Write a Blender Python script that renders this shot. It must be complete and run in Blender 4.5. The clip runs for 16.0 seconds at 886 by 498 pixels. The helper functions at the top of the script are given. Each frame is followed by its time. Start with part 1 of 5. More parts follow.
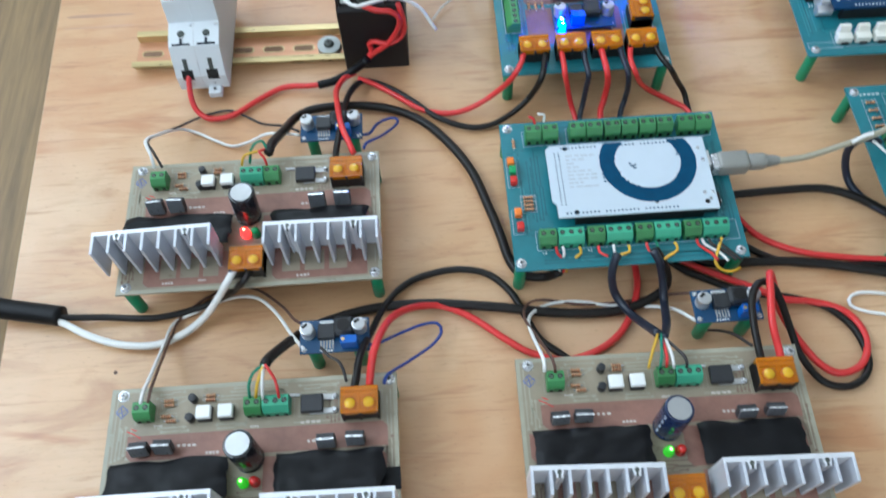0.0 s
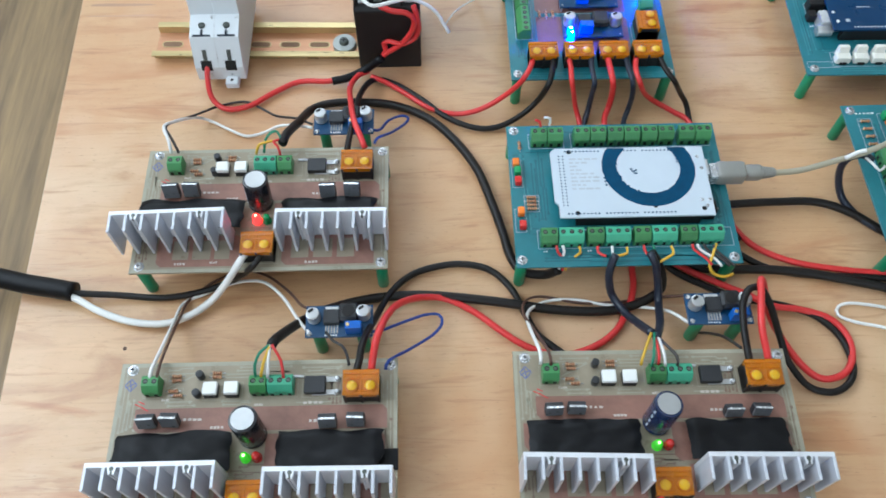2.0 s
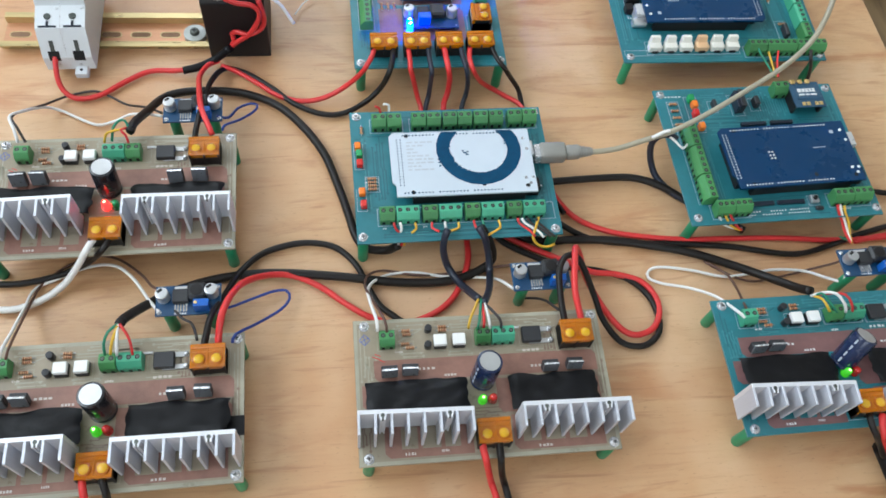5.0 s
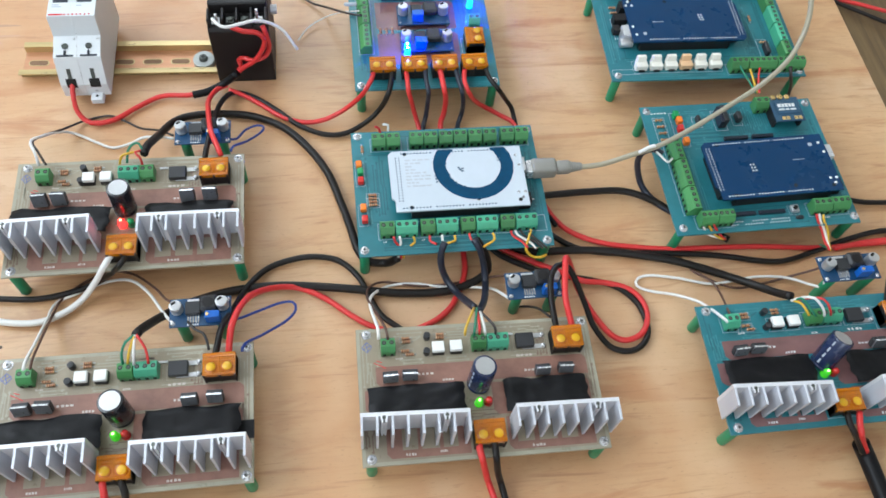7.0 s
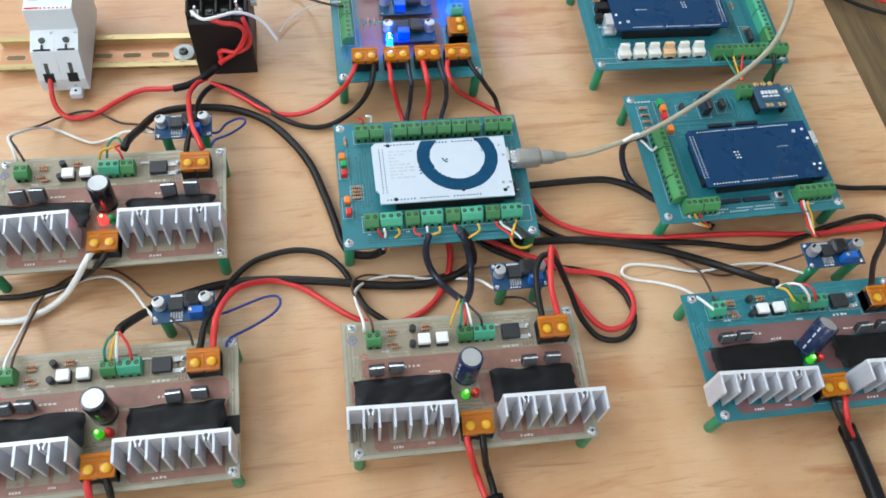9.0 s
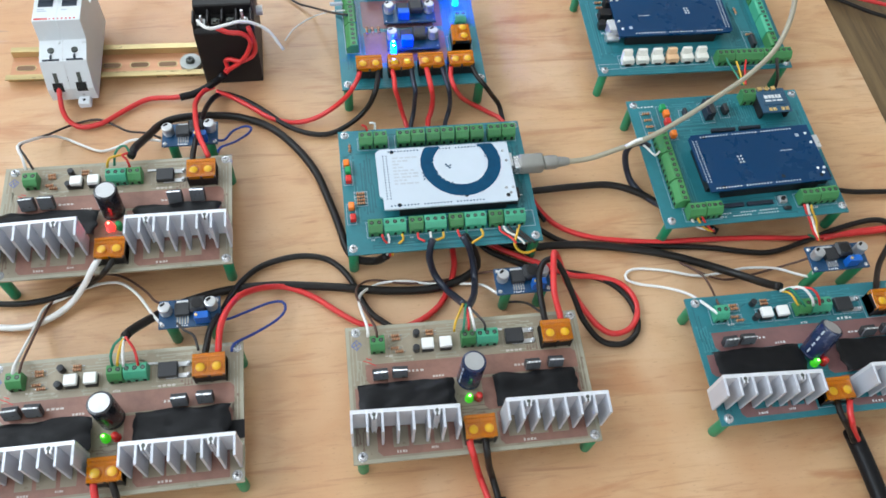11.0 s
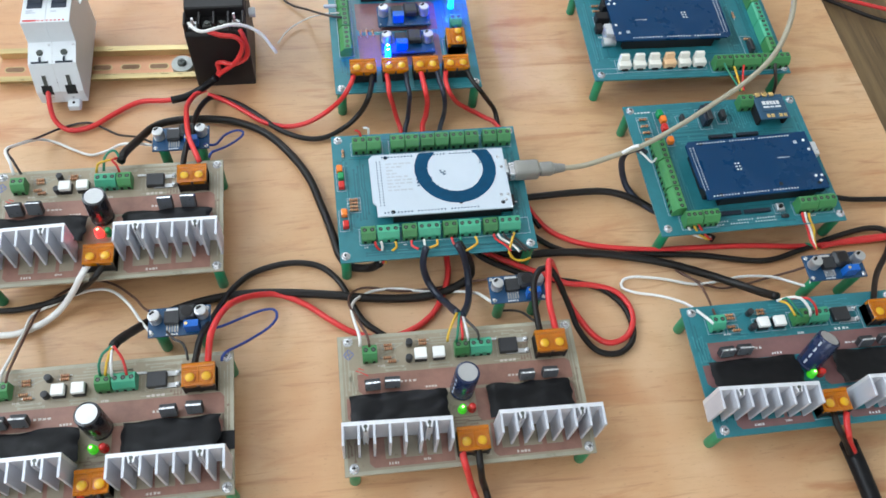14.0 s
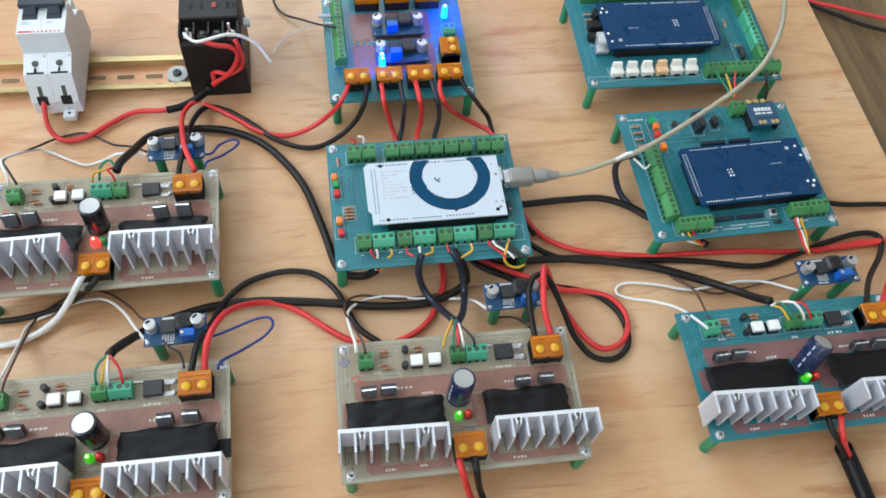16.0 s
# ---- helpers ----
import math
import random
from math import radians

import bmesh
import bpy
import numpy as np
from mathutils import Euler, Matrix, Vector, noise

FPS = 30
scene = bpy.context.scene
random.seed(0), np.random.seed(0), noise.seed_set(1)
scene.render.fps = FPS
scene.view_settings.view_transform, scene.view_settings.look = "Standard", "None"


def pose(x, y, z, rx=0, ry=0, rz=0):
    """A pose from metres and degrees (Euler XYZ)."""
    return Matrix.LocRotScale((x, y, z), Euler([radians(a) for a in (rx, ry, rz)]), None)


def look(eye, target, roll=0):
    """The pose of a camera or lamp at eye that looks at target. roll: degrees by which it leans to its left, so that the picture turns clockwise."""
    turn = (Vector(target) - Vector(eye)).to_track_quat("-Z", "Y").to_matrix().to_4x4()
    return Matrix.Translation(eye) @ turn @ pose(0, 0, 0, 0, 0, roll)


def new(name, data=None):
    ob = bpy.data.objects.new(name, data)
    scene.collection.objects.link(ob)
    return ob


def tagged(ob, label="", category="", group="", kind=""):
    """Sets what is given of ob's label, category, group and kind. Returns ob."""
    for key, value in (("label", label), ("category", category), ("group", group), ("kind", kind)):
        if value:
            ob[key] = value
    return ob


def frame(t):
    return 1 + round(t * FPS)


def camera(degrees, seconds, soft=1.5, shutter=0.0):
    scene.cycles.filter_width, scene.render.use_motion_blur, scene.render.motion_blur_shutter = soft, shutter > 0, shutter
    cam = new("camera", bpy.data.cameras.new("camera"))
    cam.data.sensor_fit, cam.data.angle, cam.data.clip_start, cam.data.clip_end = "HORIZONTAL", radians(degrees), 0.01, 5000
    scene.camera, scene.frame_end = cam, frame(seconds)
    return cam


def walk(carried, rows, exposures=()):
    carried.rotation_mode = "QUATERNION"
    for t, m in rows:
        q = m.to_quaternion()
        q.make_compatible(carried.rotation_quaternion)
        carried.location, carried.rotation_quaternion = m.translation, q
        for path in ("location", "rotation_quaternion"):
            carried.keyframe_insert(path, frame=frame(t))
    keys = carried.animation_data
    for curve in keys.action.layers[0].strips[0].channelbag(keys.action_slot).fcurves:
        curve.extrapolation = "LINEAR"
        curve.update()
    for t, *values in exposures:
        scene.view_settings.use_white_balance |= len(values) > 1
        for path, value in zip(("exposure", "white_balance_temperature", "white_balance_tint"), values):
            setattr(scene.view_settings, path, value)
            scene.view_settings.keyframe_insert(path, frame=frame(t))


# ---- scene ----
cam = camera(56.8, 16.0, soft=1.65, shutter=0.5)
UNIT = 0.05  # the rows count in steps of 5 cm
PATH = [
    (0, (-1.463, -4.977, 9.39), (-1.449, -4.034, 7.626), -3.0),
    (0.5, (-1.835, -5.124, 9.569), (-1.791, -4.068, 7.871), -0.5),
    (1, (-1.634, -5.285, 9.665), (-1.608, -4.188, 7.993), -1.0),
    (1.5, (-1.529, -5.373, 9.674), (-1.534, -4.358, 7.95), -1.7),
    (2, (-1.569, -5.313, 9.604), (-1.546, -4.35, 7.851), 0.0),
    (2.5, (-1.435, -5.362, 9.729), (-1.331, -4.408, 7.974), 4.3),
    (3, (-1.059, -5.447, 9.953), (-0.881, -4.517, 8.192), 6.8),
    (3.5, (-0.908, -5.521, 9.986), (-0.655, -4.609, 8.224), 10.4),
    (4, (-0.865, -5.567, 9.987), (-0.612, -4.673, 8.216), 11.2),
    (6.5, (-0.75, -6.183, 10.866), (-0.495, -5.231, 9.126), 9.7),
    (7, (-0.75, -6.166, 10.834), (-0.509, -5.218, 9.089), 8.9),
    (7.5, (-0.736, -6.222, 10.82), (-0.514, -5.27, 9.076), 8.1),
    (8, (-0.748, -6.17, 10.793), (-0.509, -5.237, 9.04), 9.1),
    (8.5, (-0.735, -6.191, 10.762), (-0.487, -5.259, 9.01), 9.5),
    (9, (-0.697, -6.155, 10.779), (-0.429, -5.227, 9.028), 9.7),
    (11.5, (-0.586, -6.259, 10.824), (-0.346, -5.306, 9.082), 7.7),
    (12, (-0.563, -6.108, 10.816), (-0.317, -5.166, 9.069), 8.2),
    (12.5, (-0.53, -6.072, 10.765), (-0.275, -5.139, 9.014), 8.8),
    (13, (-0.521, -6.077, 10.793), (-0.27, -5.137, 9.045), 8.7),
    (13.5, (-0.526, -6.055, 10.811), (-0.275, -5.108, 9.068), 8.8),
    (14, (-0.536, -6.028, 10.789), (-0.285, -5.089, 9.041), 8.7),
    (14.5, (-0.514, -5.979, 10.809), (-0.27, -5.036, 9.062), 8.0),
    (15, (-0.536, -6.003, 10.822), (-0.283, -5.049, 9.082), 8.3),
    (15.5, (-0.529, -6.028, 10.828), (-0.271, -5.08, 9.086), 8.6),
    (16, (-0.543, -6.083, 10.814), (-0.279, -5.125, 9.079), 8.7),
]
EXPOSURES = [(0.0, -0.44, 5550, 3), (1.5, -0.44, 5600, 3.5), (2.5, -0.43, 5850, 4.5), (3.5, -0.44, 5980, 5.5), (4.0, -0.43, 6020, 6), (6.5, -0.28, 6050, 7), (11.5, -0.31, 6050, 7), (16.0, -0.33, 6080, 7)]
walk(cam, [(t, look(Vector(eye) * UNIT, Vector(target) * UNIT, roll)) for t, eye, target, roll in PATH], EXPOSURES)

# ---- light ----
world = bpy.data.worlds.new("sky")
scene.world = world
world.use_nodes = True
wn = world.node_tree
sky = wn.nodes.new("ShaderNodeTexSky")
sky.sky_type, sky.sun_disc = "NISHITA", False
sky.sun_elevation, sky.sun_rotation = radians(40), radians(200)
wn.links.new(sky.outputs[0], wn.nodes["Background"].inputs[0])
wn.nodes["Background"].inputs[1].default_value = 0.10


def window_light(x, y, z, w, h, rz, watts):
    lamp = bpy.data.lights.new("window_light", "AREA")
    lamp.shape, lamp.size, lamp.size_y, lamp.energy = "RECTANGLE", w, h, watts
    lamp.color = (0.93, 0.97, 1.0)
    ob = new("window_light", lamp)
    ob.matrix_world = pose(x, y, z, 90, 0, rz)
    return ob


GROUND = -7.0  # the plywood's upper face, in millimetres
FLOOR = -0.025
window_light(-1.11, 0.15, FLOOR + 1.35, 1.7, 1.3, -90, 49)
window_light(-0.30, 2.16, FLOOR + 1.50, 1.3, 1.3, 180, 30)
window_light(-0.10, -2.26, FLOOR + 1.45, 1.5, 1.2, 0, 21)

# ---- materials ----


def node(m, kind, **values):
    n = m.node_tree.nodes.new(kind)
    for key, value in values.items():
        n.inputs[key.replace("_", " ")].default_value = value
    return n


def surface(name, colour, rough=0.5, metal=0.0, vary=0.15, scale=120.0, stretch=(1, 1, 1), bump=0.1, transmission=0.0, coat=0.0, per_piece=0.0, second=None):
    """A procedural surface: two scales of noise in colour and roughness, and a fine relief."""
    m = bpy.data.materials.new(name)
    m.use_nodes = True
    t = m.node_tree
    b = t.nodes["Principled BSDF"]
    b.inputs["Metallic"].default_value = metal
    b.inputs["Transmission Weight"].default_value = transmission
    b.inputs["Coat Weight"].default_value = coat
    co = t.nodes.new("ShaderNodeTexCoord")
    mp = t.nodes.new("ShaderNodeMapping")
    mp.inputs["Scale"].default_value = stretch
    t.links.new(co.outputs["Object"], mp.inputs[0])
    big = node(m, "ShaderNodeTexNoise", Scale=scale * 0.2, Detail=3.0)
    fine = node(m, "ShaderNodeTexNoise", Scale=scale, Detail=5.0, Roughness=0.65)
    for n in (big, fine):
        t.links.new(mp.outputs[0], n.inputs["Vector"])
    add = t.nodes.new("ShaderNodeMath")
    add.operation = "ADD"
    t.links.new(big.outputs[0], add.inputs[0])
    t.links.new(fine.outputs[0], add.inputs[1])
    half = t.nodes.new("ShaderNodeMath")
    half.operation = "MULTIPLY"
    half.inputs[1].default_value = 0.5
    t.links.new(add.outputs[0], half.inputs[0])
    ramp = t.nodes.new("ShaderNodeValToRGB")
    ramp.color_ramp.elements[0].position, ramp.color_ramp.elements[1].position = 0.32, 0.68
    low = second or [c * (1 - vary) for c in colour]
    ramp.color_ramp.elements[0].color = (*low, 1)
    ramp.color_ramp.elements[1].color = (*[min(1, c * (1 + vary)) for c in colour], 1)
    t.links.new(half.outputs[0], ramp.inputs[0])
    out = ramp.outputs[0]
    if per_piece:
        info = t.nodes.new("ShaderNodeObjectInfo")
        hsv = t.nodes.new("ShaderNodeHueSaturation")
        rng = node(m, "ShaderNodeMapRange", To_Min=1 - per_piece, To_Max=1 + per_piece)
        t.links.new(info.outputs["Random"], rng.inputs[0])
        t.links.new(rng.outputs[0], hsv.inputs["Value"])
        t.links.new(out, hsv.inputs["Color"])
        out = hsv.outputs[0]
    t.links.new(out, b.inputs["Base Color"])
    rr = node(m, "ShaderNodeMapRange", To_Min=max(0.02, rough - 0.12), To_Max=min(1, rough + 0.12))
    t.links.new(fine.outputs[0], rr.inputs[0])
    t.links.new(rr.outputs[0], b.inputs["Roughness"])
    if bump:
        bp = node(m, "ShaderNodeBump", Strength=bump, Distance=0.0004)
        t.links.new(fine.outputs[0], bp.inputs["Height"])
        t.links.new(bp.outputs[0], b.inputs["Normal"])
    return m


def glowing(name, colour, strength, body):
    m = surface(name, body, 0.2, vary=0.05, bump=0)
    b = m.node_tree.nodes["Principled BSDF"]
    b.inputs["Emission Color"].default_value = (*colour, 1)
    b.inputs["Emission Strength"].default_value = strength
    return m


def plywood():
    """Pale rotary-cut veneer: broad figure and fine fibres along x, a few ruddy streaks and a knot."""
    m = surface("plywood", (0.61, 0.38, 0.198), 0.33, vary=0.09, scale=26, stretch=(0.3, 2.0, 1), bump=0.12)
    t = m.node_tree
    b = t.nodes["Principled BSDF"]
    first = b.inputs["Base Color"].links[0].from_socket
    co = t.nodes.new("ShaderNodeTexCoord")

    def layer(base, scale, stretch, lo, hi, colour, amount, detail=6.0, distort=0.0):
        mp = t.nodes.new("ShaderNodeMapping")
        mp.inputs["Scale"].default_value = stretch
        t.links.new(co.outputs["Object"], mp.inputs[0])
        n = node(m, "ShaderNodeTexNoise", Scale=scale, Detail=detail, Roughness=0.6, Distortion=distort)
        t.links.new(mp.outputs[0], n.inputs["Vector"])
        r = node(m, "ShaderNodeMapRange", From_Min=lo, From_Max=hi, To_Min=0.0, To_Max=amount)
        t.links.new(n.outputs[0], r.inputs[0])
        mix = t.nodes.new("ShaderNodeMix")
        mix.data_type = "RGBA"
        t.links.new(r.outputs[0], mix.inputs[0])
        t.links.new(base, mix.inputs[6])
        mix.inputs[7].default_value = (*colour, 1)
        return mix.outputs[2]

    out = layer(first, 6, (0.6, 1.7, 1), 0.44, 0.66, (0.52, 0.285, 0.132), 0.72, distort=1.0)
    out = layer(out, 4, (0.6, 1.5, 1), 0.50, 0.70, (0.70, 0.52, 0.345), 0.7)
    out = layer(out, 15, (0.55, 1.7, 1), 0.54, 0.70, (0.42, 0.21, 0.098), 0.68, distort=1.4)
    out = layer(out, 34, (0.42, 3.2, 1), 0.54, 0.70, (0.42, 0.235, 0.115), 0.32, distort=0.6)
    out = layer(out, 150, (0.16, 3.0, 1), 0.53, 0.70, (0.36, 0.19, 0.09), 0.24)
    out = layer(out, 24, (0.5, 2.2, 1), 0.60, 0.74, (0.34, 0.16, 0.075), 0.52, distort=1.0)
    out = layer(out, 9, (0.32, 2.6, 1), 0.55, 0.66, (0.45, 0.20, 0.082), 0.85, distort=1.8)
    out = layer(out, 3.6, (1.5, 0.8, 1), 0.45, 0.60, (0.57, 0.305, 0.145), 0.7)
    out = layer(out, 5.5, (1.2, 0.9, 1), 0.52, 0.66, (0.70, 0.49, 0.30), 0.5, detail=3.0)
    out = layer(out, 60, (0.22, 2.6, 1), 0.58, 0.72, (0.36, 0.155, 0.068), 0.55, detail=3.0, distort=0.8)
    out = layer(out, 420, (0.5, 1.6, 1), 0.62, 0.76, (0.30, 0.15, 0.07), 0.4, detail=2.0)
    t.links.new(out, b.inputs["Base Color"])
    b.inputs["Specular IOR Level"].default_value = 0.75
    return m


ply = plywood()
ply_edge = surface("plywood_edge", (0.42, 0.27, 0.15), 0.7, vary=0.3, scale=60, stretch=(1, 1, 12))
knot_wood = surface("knot_wood", (0.10, 0.05, 0.025), 0.6, vary=0.3, scale=300)
streak_wood = surface("streak_wood", (0.47, 0.285, 0.18), 0.5, vary=0.25, scale=60, stretch=(0.3, 5, 1))
shaded_slot_wood = surface("shaded_slot_wood", (0.22, 0.12, 0.06), 0.6, vary=0.3, scale=90)
washer_zinc = surface("washer_zinc", (0.40, 0.42, 0.40), 0.45, metal=0.4, vary=0.12, scale=200)
plank_wood = surface("plank_wood", (0.25, 0.165, 0.074), 0.5, vary=0.25, scale=60, stretch=(2.2, 0.14, 1), bump=0.3, per_piece=0.14, second=(0.055, 0.032, 0.014))
wall_paint = surface("wall_paint", (0.74, 0.73, 0.70), 0.85, vary=0.03, scale=8)
frame_paint = surface("frame_paint", (0.8, 0.8, 0.78), 0.4, vary=0.03)
pane_glass = surface("pane_glass", (0.95, 0.97, 0.97), 0.05, vary=0.01, bump=0, transmission=1.0)

teal_pcb = surface("teal_solder_mask", (0.026, 0.172, 0.205), 0.34, vary=0.22, scale=70, coat=0.2, bump=0.05)
teal_trace = surface("teal_trace", (0.018, 0.118, 0.150), 0.33, vary=0.1, scale=90, coat=0.25)
teal_light = surface("teal_copper_track", (0.050, 0.225, 0.255), 0.33, vary=0.1, scale=90, coat=0.2)
clear_pcb = surface("clear_laminate", (0.29, 0.245, 0.175), 0.3, vary=0.2, scale=60, coat=0.2, bump=0.05)
copper_rust = surface("lacquered_copper", (0.27, 0.135, 0.10), 0.38, vary=0.25, scale=140, coat=0.2)
laminate_edge = surface("laminate_rim", (0.35, 0.33, 0.25), 0.3, vary=0.15, scale=80, coat=0.2)
laminate_dark = surface("laminate_shade", (0.20, 0.135, 0.095), 0.4, vary=0.2, scale=90)
copper_dark = surface("masked_copper", (0.21, 0.105, 0.10), 0.38, vary=0.18, scale=140, coat=0.2)
blue_pcb = surface("blue_solder_mask", (0.0015, 0.036, 0.108), 0.30, vary=0.12, scale=40, bump=0)
blue_pcb.node_tree.nodes["Principled BSDF"].inputs["Specular IOR Level"].default_value = 0.38
actuator_red = surface("actuator_red", (0.30, 0.045, 0.025), 0.5, vary=0.15, scale=200)
radio_dark = surface("radio_lid", (0.030, 0.085, 0.15), 0.4, vary=0.1, scale=200)
white_pcb = surface("white_silkscreen", (0.54, 0.60, 0.66), 0.42, vary=0.03, scale=120)
navy_ink = surface("navy_ink", (0.004, 0.052, 0.115), 0.6, vary=0.2, scale=160)
navy_ink.node_tree.nodes["Principled BSDF"].inputs["Specular IOR Level"].default_value = 0.15
print_faint = surface("print_faint", (0.46, 0.49, 0.53), 0.5, vary=0.1)
print_grey = surface("print_grey", (0.42, 0.46, 0.52), 0.5, vary=0.1)
ink_blue = surface("ink_blue", (0.12, 0.15, 0.34), 0.5, vary=0.3)
print_white = surface("print_white", (0.72, 0.74, 0.74), 0.5, vary=0.1)
print_pale = surface("print_pale", (0.60, 0.54, 0.48), 0.5, vary=0.1)
buck_pcb = surface("module_blue", (0.005, 0.052, 0.135), 0.4, vary=0.15, scale=200, coat=0.2)
terminal_green = surface("terminal_green", (0.060, 0.225, 0.072), 0.40, vary=0.12, scale=200, per_piece=0.12)
terminal_mint = surface("terminal_mint", (0.07, 0.36, 0.21), 0.40, vary=0.1, scale=200, per_piece=0.1)
amber_lens = surface("amber_lens", (1.0, 0.58, 0.006), 0.05, vary=0.08, scale=300, transmission=0.4, coat=0.3, bump=0.0)
amber_dark = surface("amber_shade", (0.85, 0.25, 0.001), 0.08, vary=0.2, scale=200, transmission=0.6, coat=0.1, bump=0)
cover_orange = surface("amber_cover", (0.98, 0.32, 0.001), 0.07, vary=0.12, scale=160, transmission=0.6, coat=0.1, bump=0.05)
plastic_black = surface("black_plastic", (0.014, 0.0125, 0.0125), 0.45, vary=0.25, scale=200)
plastic_black.node_tree.nodes["Principled BSDF"].inputs["Specular IOR Level"].default_value = 0.3
hole_shade = surface("painted_recess_shade", (0.006, 0.006, 0.006), 0.8, vary=0.1)
chip_black = surface("chip_black", (0.022, 0.023, 0.026), 0.45, vary=0.2, scale=300)
tape_black = surface("tape_black", (0.006, 0.006, 0.007), 0.42, vary=0.3, scale=120, bump=0.5)
tape_black.node_tree.nodes["Principled BSDF"].inputs["Specular IOR Level"].default_value = 0.2
sleeve_blue = surface("capacitor_navy", (0.012, 0.022, 0.065), 0.25, vary=0.2, scale=120, coat=0.3)
sleeve_black = surface("capacitor_black", (0.012, 0.012, 0.016), 0.25, vary=0.2, scale=120, coat=0.3)
aluminium = surface("brushed_aluminium", (0.74, 0.75, 0.79), 0.42, metal=0.35, vary=0.08, scale=160, stretch=(1, 1, 0.15))
fin_metal = surface("extruded_aluminium", (0.61, 0.63, 0.69), 0.42, metal=0.3, vary=0.10, scale=140, stretch=(1, 1, 0.12))
can_metal = surface("can_metal", (0.56, 0.57, 0.58), 0.32, metal=0.75, vary=0.06, scale=200)
steel = surface("bright_steel", (0.66, 0.67, 0.69), 0.26, metal=0.65, vary=0.15, scale=300)
well_steel = surface("shaded_steel", (0.10, 0.11, 0.10), 0.4, metal=0.6, vary=0.2, scale=300)
tab_grey = surface("tinned_tab", (0.64, 0.65, 0.66), 0.3, metal=0.45, vary=0.15, scale=300)
tab_dark = surface("dull_tab", (0.22, 0.23, 0.25), 0.3, metal=0.5, vary=0.15, scale=300)
brass = surface("gold_pad", (0.86, 0.60, 0.24), 0.3, metal=0.7, vary=0.1, scale=300)
zinc_gold = surface("passivated_zinc", (0.52, 0.41, 0.20), 0.3, metal=0.6, vary=0.3, scale=40, stretch=(0.4, 4, 1))
zinc_pink = surface("pink_passivated_zinc", (0.60, 0.31, 0.18), 0.34, metal=0.5, vary=0.15, scale=40, stretch=(0.4, 4, 1), second=(0.46, 0.24, 0.13))
breaker_grey = surface("breaker_grey", (0.66, 0.69, 0.71), 0.45, vary=0.04, scale=80)
breaker_side = surface("breaker_side", (0.60, 0.60, 0.58), 0.55, vary=0.05, scale=80)
toggle_navy = surface("toggle_navy", (0.018, 0.026, 0.042), 0.35, vary=0.15, scale=200)
post_green = surface("post_green", (0.014, 0.23, 0.105), 0.42, vary=0.12, scale=180, per_piece=0.08)
dip_white = surface("dip_white", (0.80, 0.80, 0.77), 0.45, vary=0.04, scale=200)
cream = surface("cream_plastic", (0.78, 0.76, 0.68), 0.42, vary=0.05, scale=150)
peach = surface("peach_plastic", (0.74, 0.48, 0.27), 0.42, vary=0.05, scale=150)
resistor_tan = surface("resistor_tan", (0.58, 0.35, 0.18), 0.5, vary=0.12, scale=300)
resistor_band = surface("resistor_band", (0.20, 0.05, 0.02), 0.5, vary=0.15, scale=300)
trim_blue = surface("trimmer_blue", (0.01, 0.11, 0.46), 0.35, vary=0.1, scale=200)
plug_grey = surface("plug_grey", (0.25, 0.245, 0.22), 0.35, vary=0.06, scale=120, coat=0.2)
red_pvc = surface("red_insulation", (0.62, 0.033, 0.032), 0.36, vary=0.12, scale=120)
black_pvc = surface("black_insulation", (0.011, 0.009, 0.008), 0.42, vary=0.25, scale=140)
black_pvc.node_tree.nodes["Principled BSDF"].inputs["Specular IOR Level"].default_value = 0.3
black_thin = surface("thin_black_insulation", (0.035, 0.028, 0.026), 0.45, vary=0.2, scale=140)
navy_sleeve = surface("dark_blue_insulation", (0.014, 0.019, 0.034), 0.36, vary=0.2, scale=140)
white_pvc = surface("white_insulation", (0.78, 0.77, 0.74), 0.4, vary=0.05, scale=140)
brown_pvc = surface("brown_insulation", (0.10, 0.048, 0.033), 0.45, vary=0.15, scale=140)
blue_pvc = surface("blue_insulation", (0.018, 0.05, 0.26), 0.4, vary=0.12, scale=140)
green_pvc = surface("green_insulation", (0.02, 0.20, 0.11), 0.4, vary=0.12, scale=140)
yellow_pvc = surface("yellow_insulation", (0.66, 0.40, 0.03), 0.4, vary=0.1, scale=140)
pale_pvc = surface("pale_blue_insulation", (0.44, 0.50, 0.55), 0.4, vary=0.08, scale=140)
usb_pvc = surface("pale_grey_insulation", (0.36, 0.325, 0.235), 0.34, vary=0.12, scale=90, coat=0.2)
led_red = surface("red_lens", (0.55, 0.02, 0.015), 0.2, vary=0.05, coat=0.4)
led_green = surface("green_lens", (0.02, 0.30, 0.09), 0.2, vary=0.05, coat=0.4)
led_orange = surface("orange_lens", (0.80, 0.20, 0.02), 0.2, vary=0.05, coat=0.4)
red_glow = glowing("lit_red_lens", (1.0, 0.022, 0.018), 5, (0.6, 0.02, 0.02))
green_glow = glowing("lit_green_lens", (0.12, 1.0, 0.02), 0.4, (0.08, 0.42, 0.03))
green_core = glowing("lit_green_core", (0.30, 1.0, 0.14), 9, (0.3, 0.8, 0.1))
red_core = glowing("lit_red_core", (1.0, 0.16, 0.08), 22, (0.8, 0.1, 0.05))
blue_core = glowing("lit_blue_core", (0.45, 0.80, 1.0), 60, (0.4, 0.6, 0.9))
blue_glow = glowing("lit_blue_lens", (0.008, 0.10, 1.0), 16, (0.05, 0.2, 0.8))

# ---- building blocks, in millimetres ----
MM = Matrix.Scale(0.001, 4)


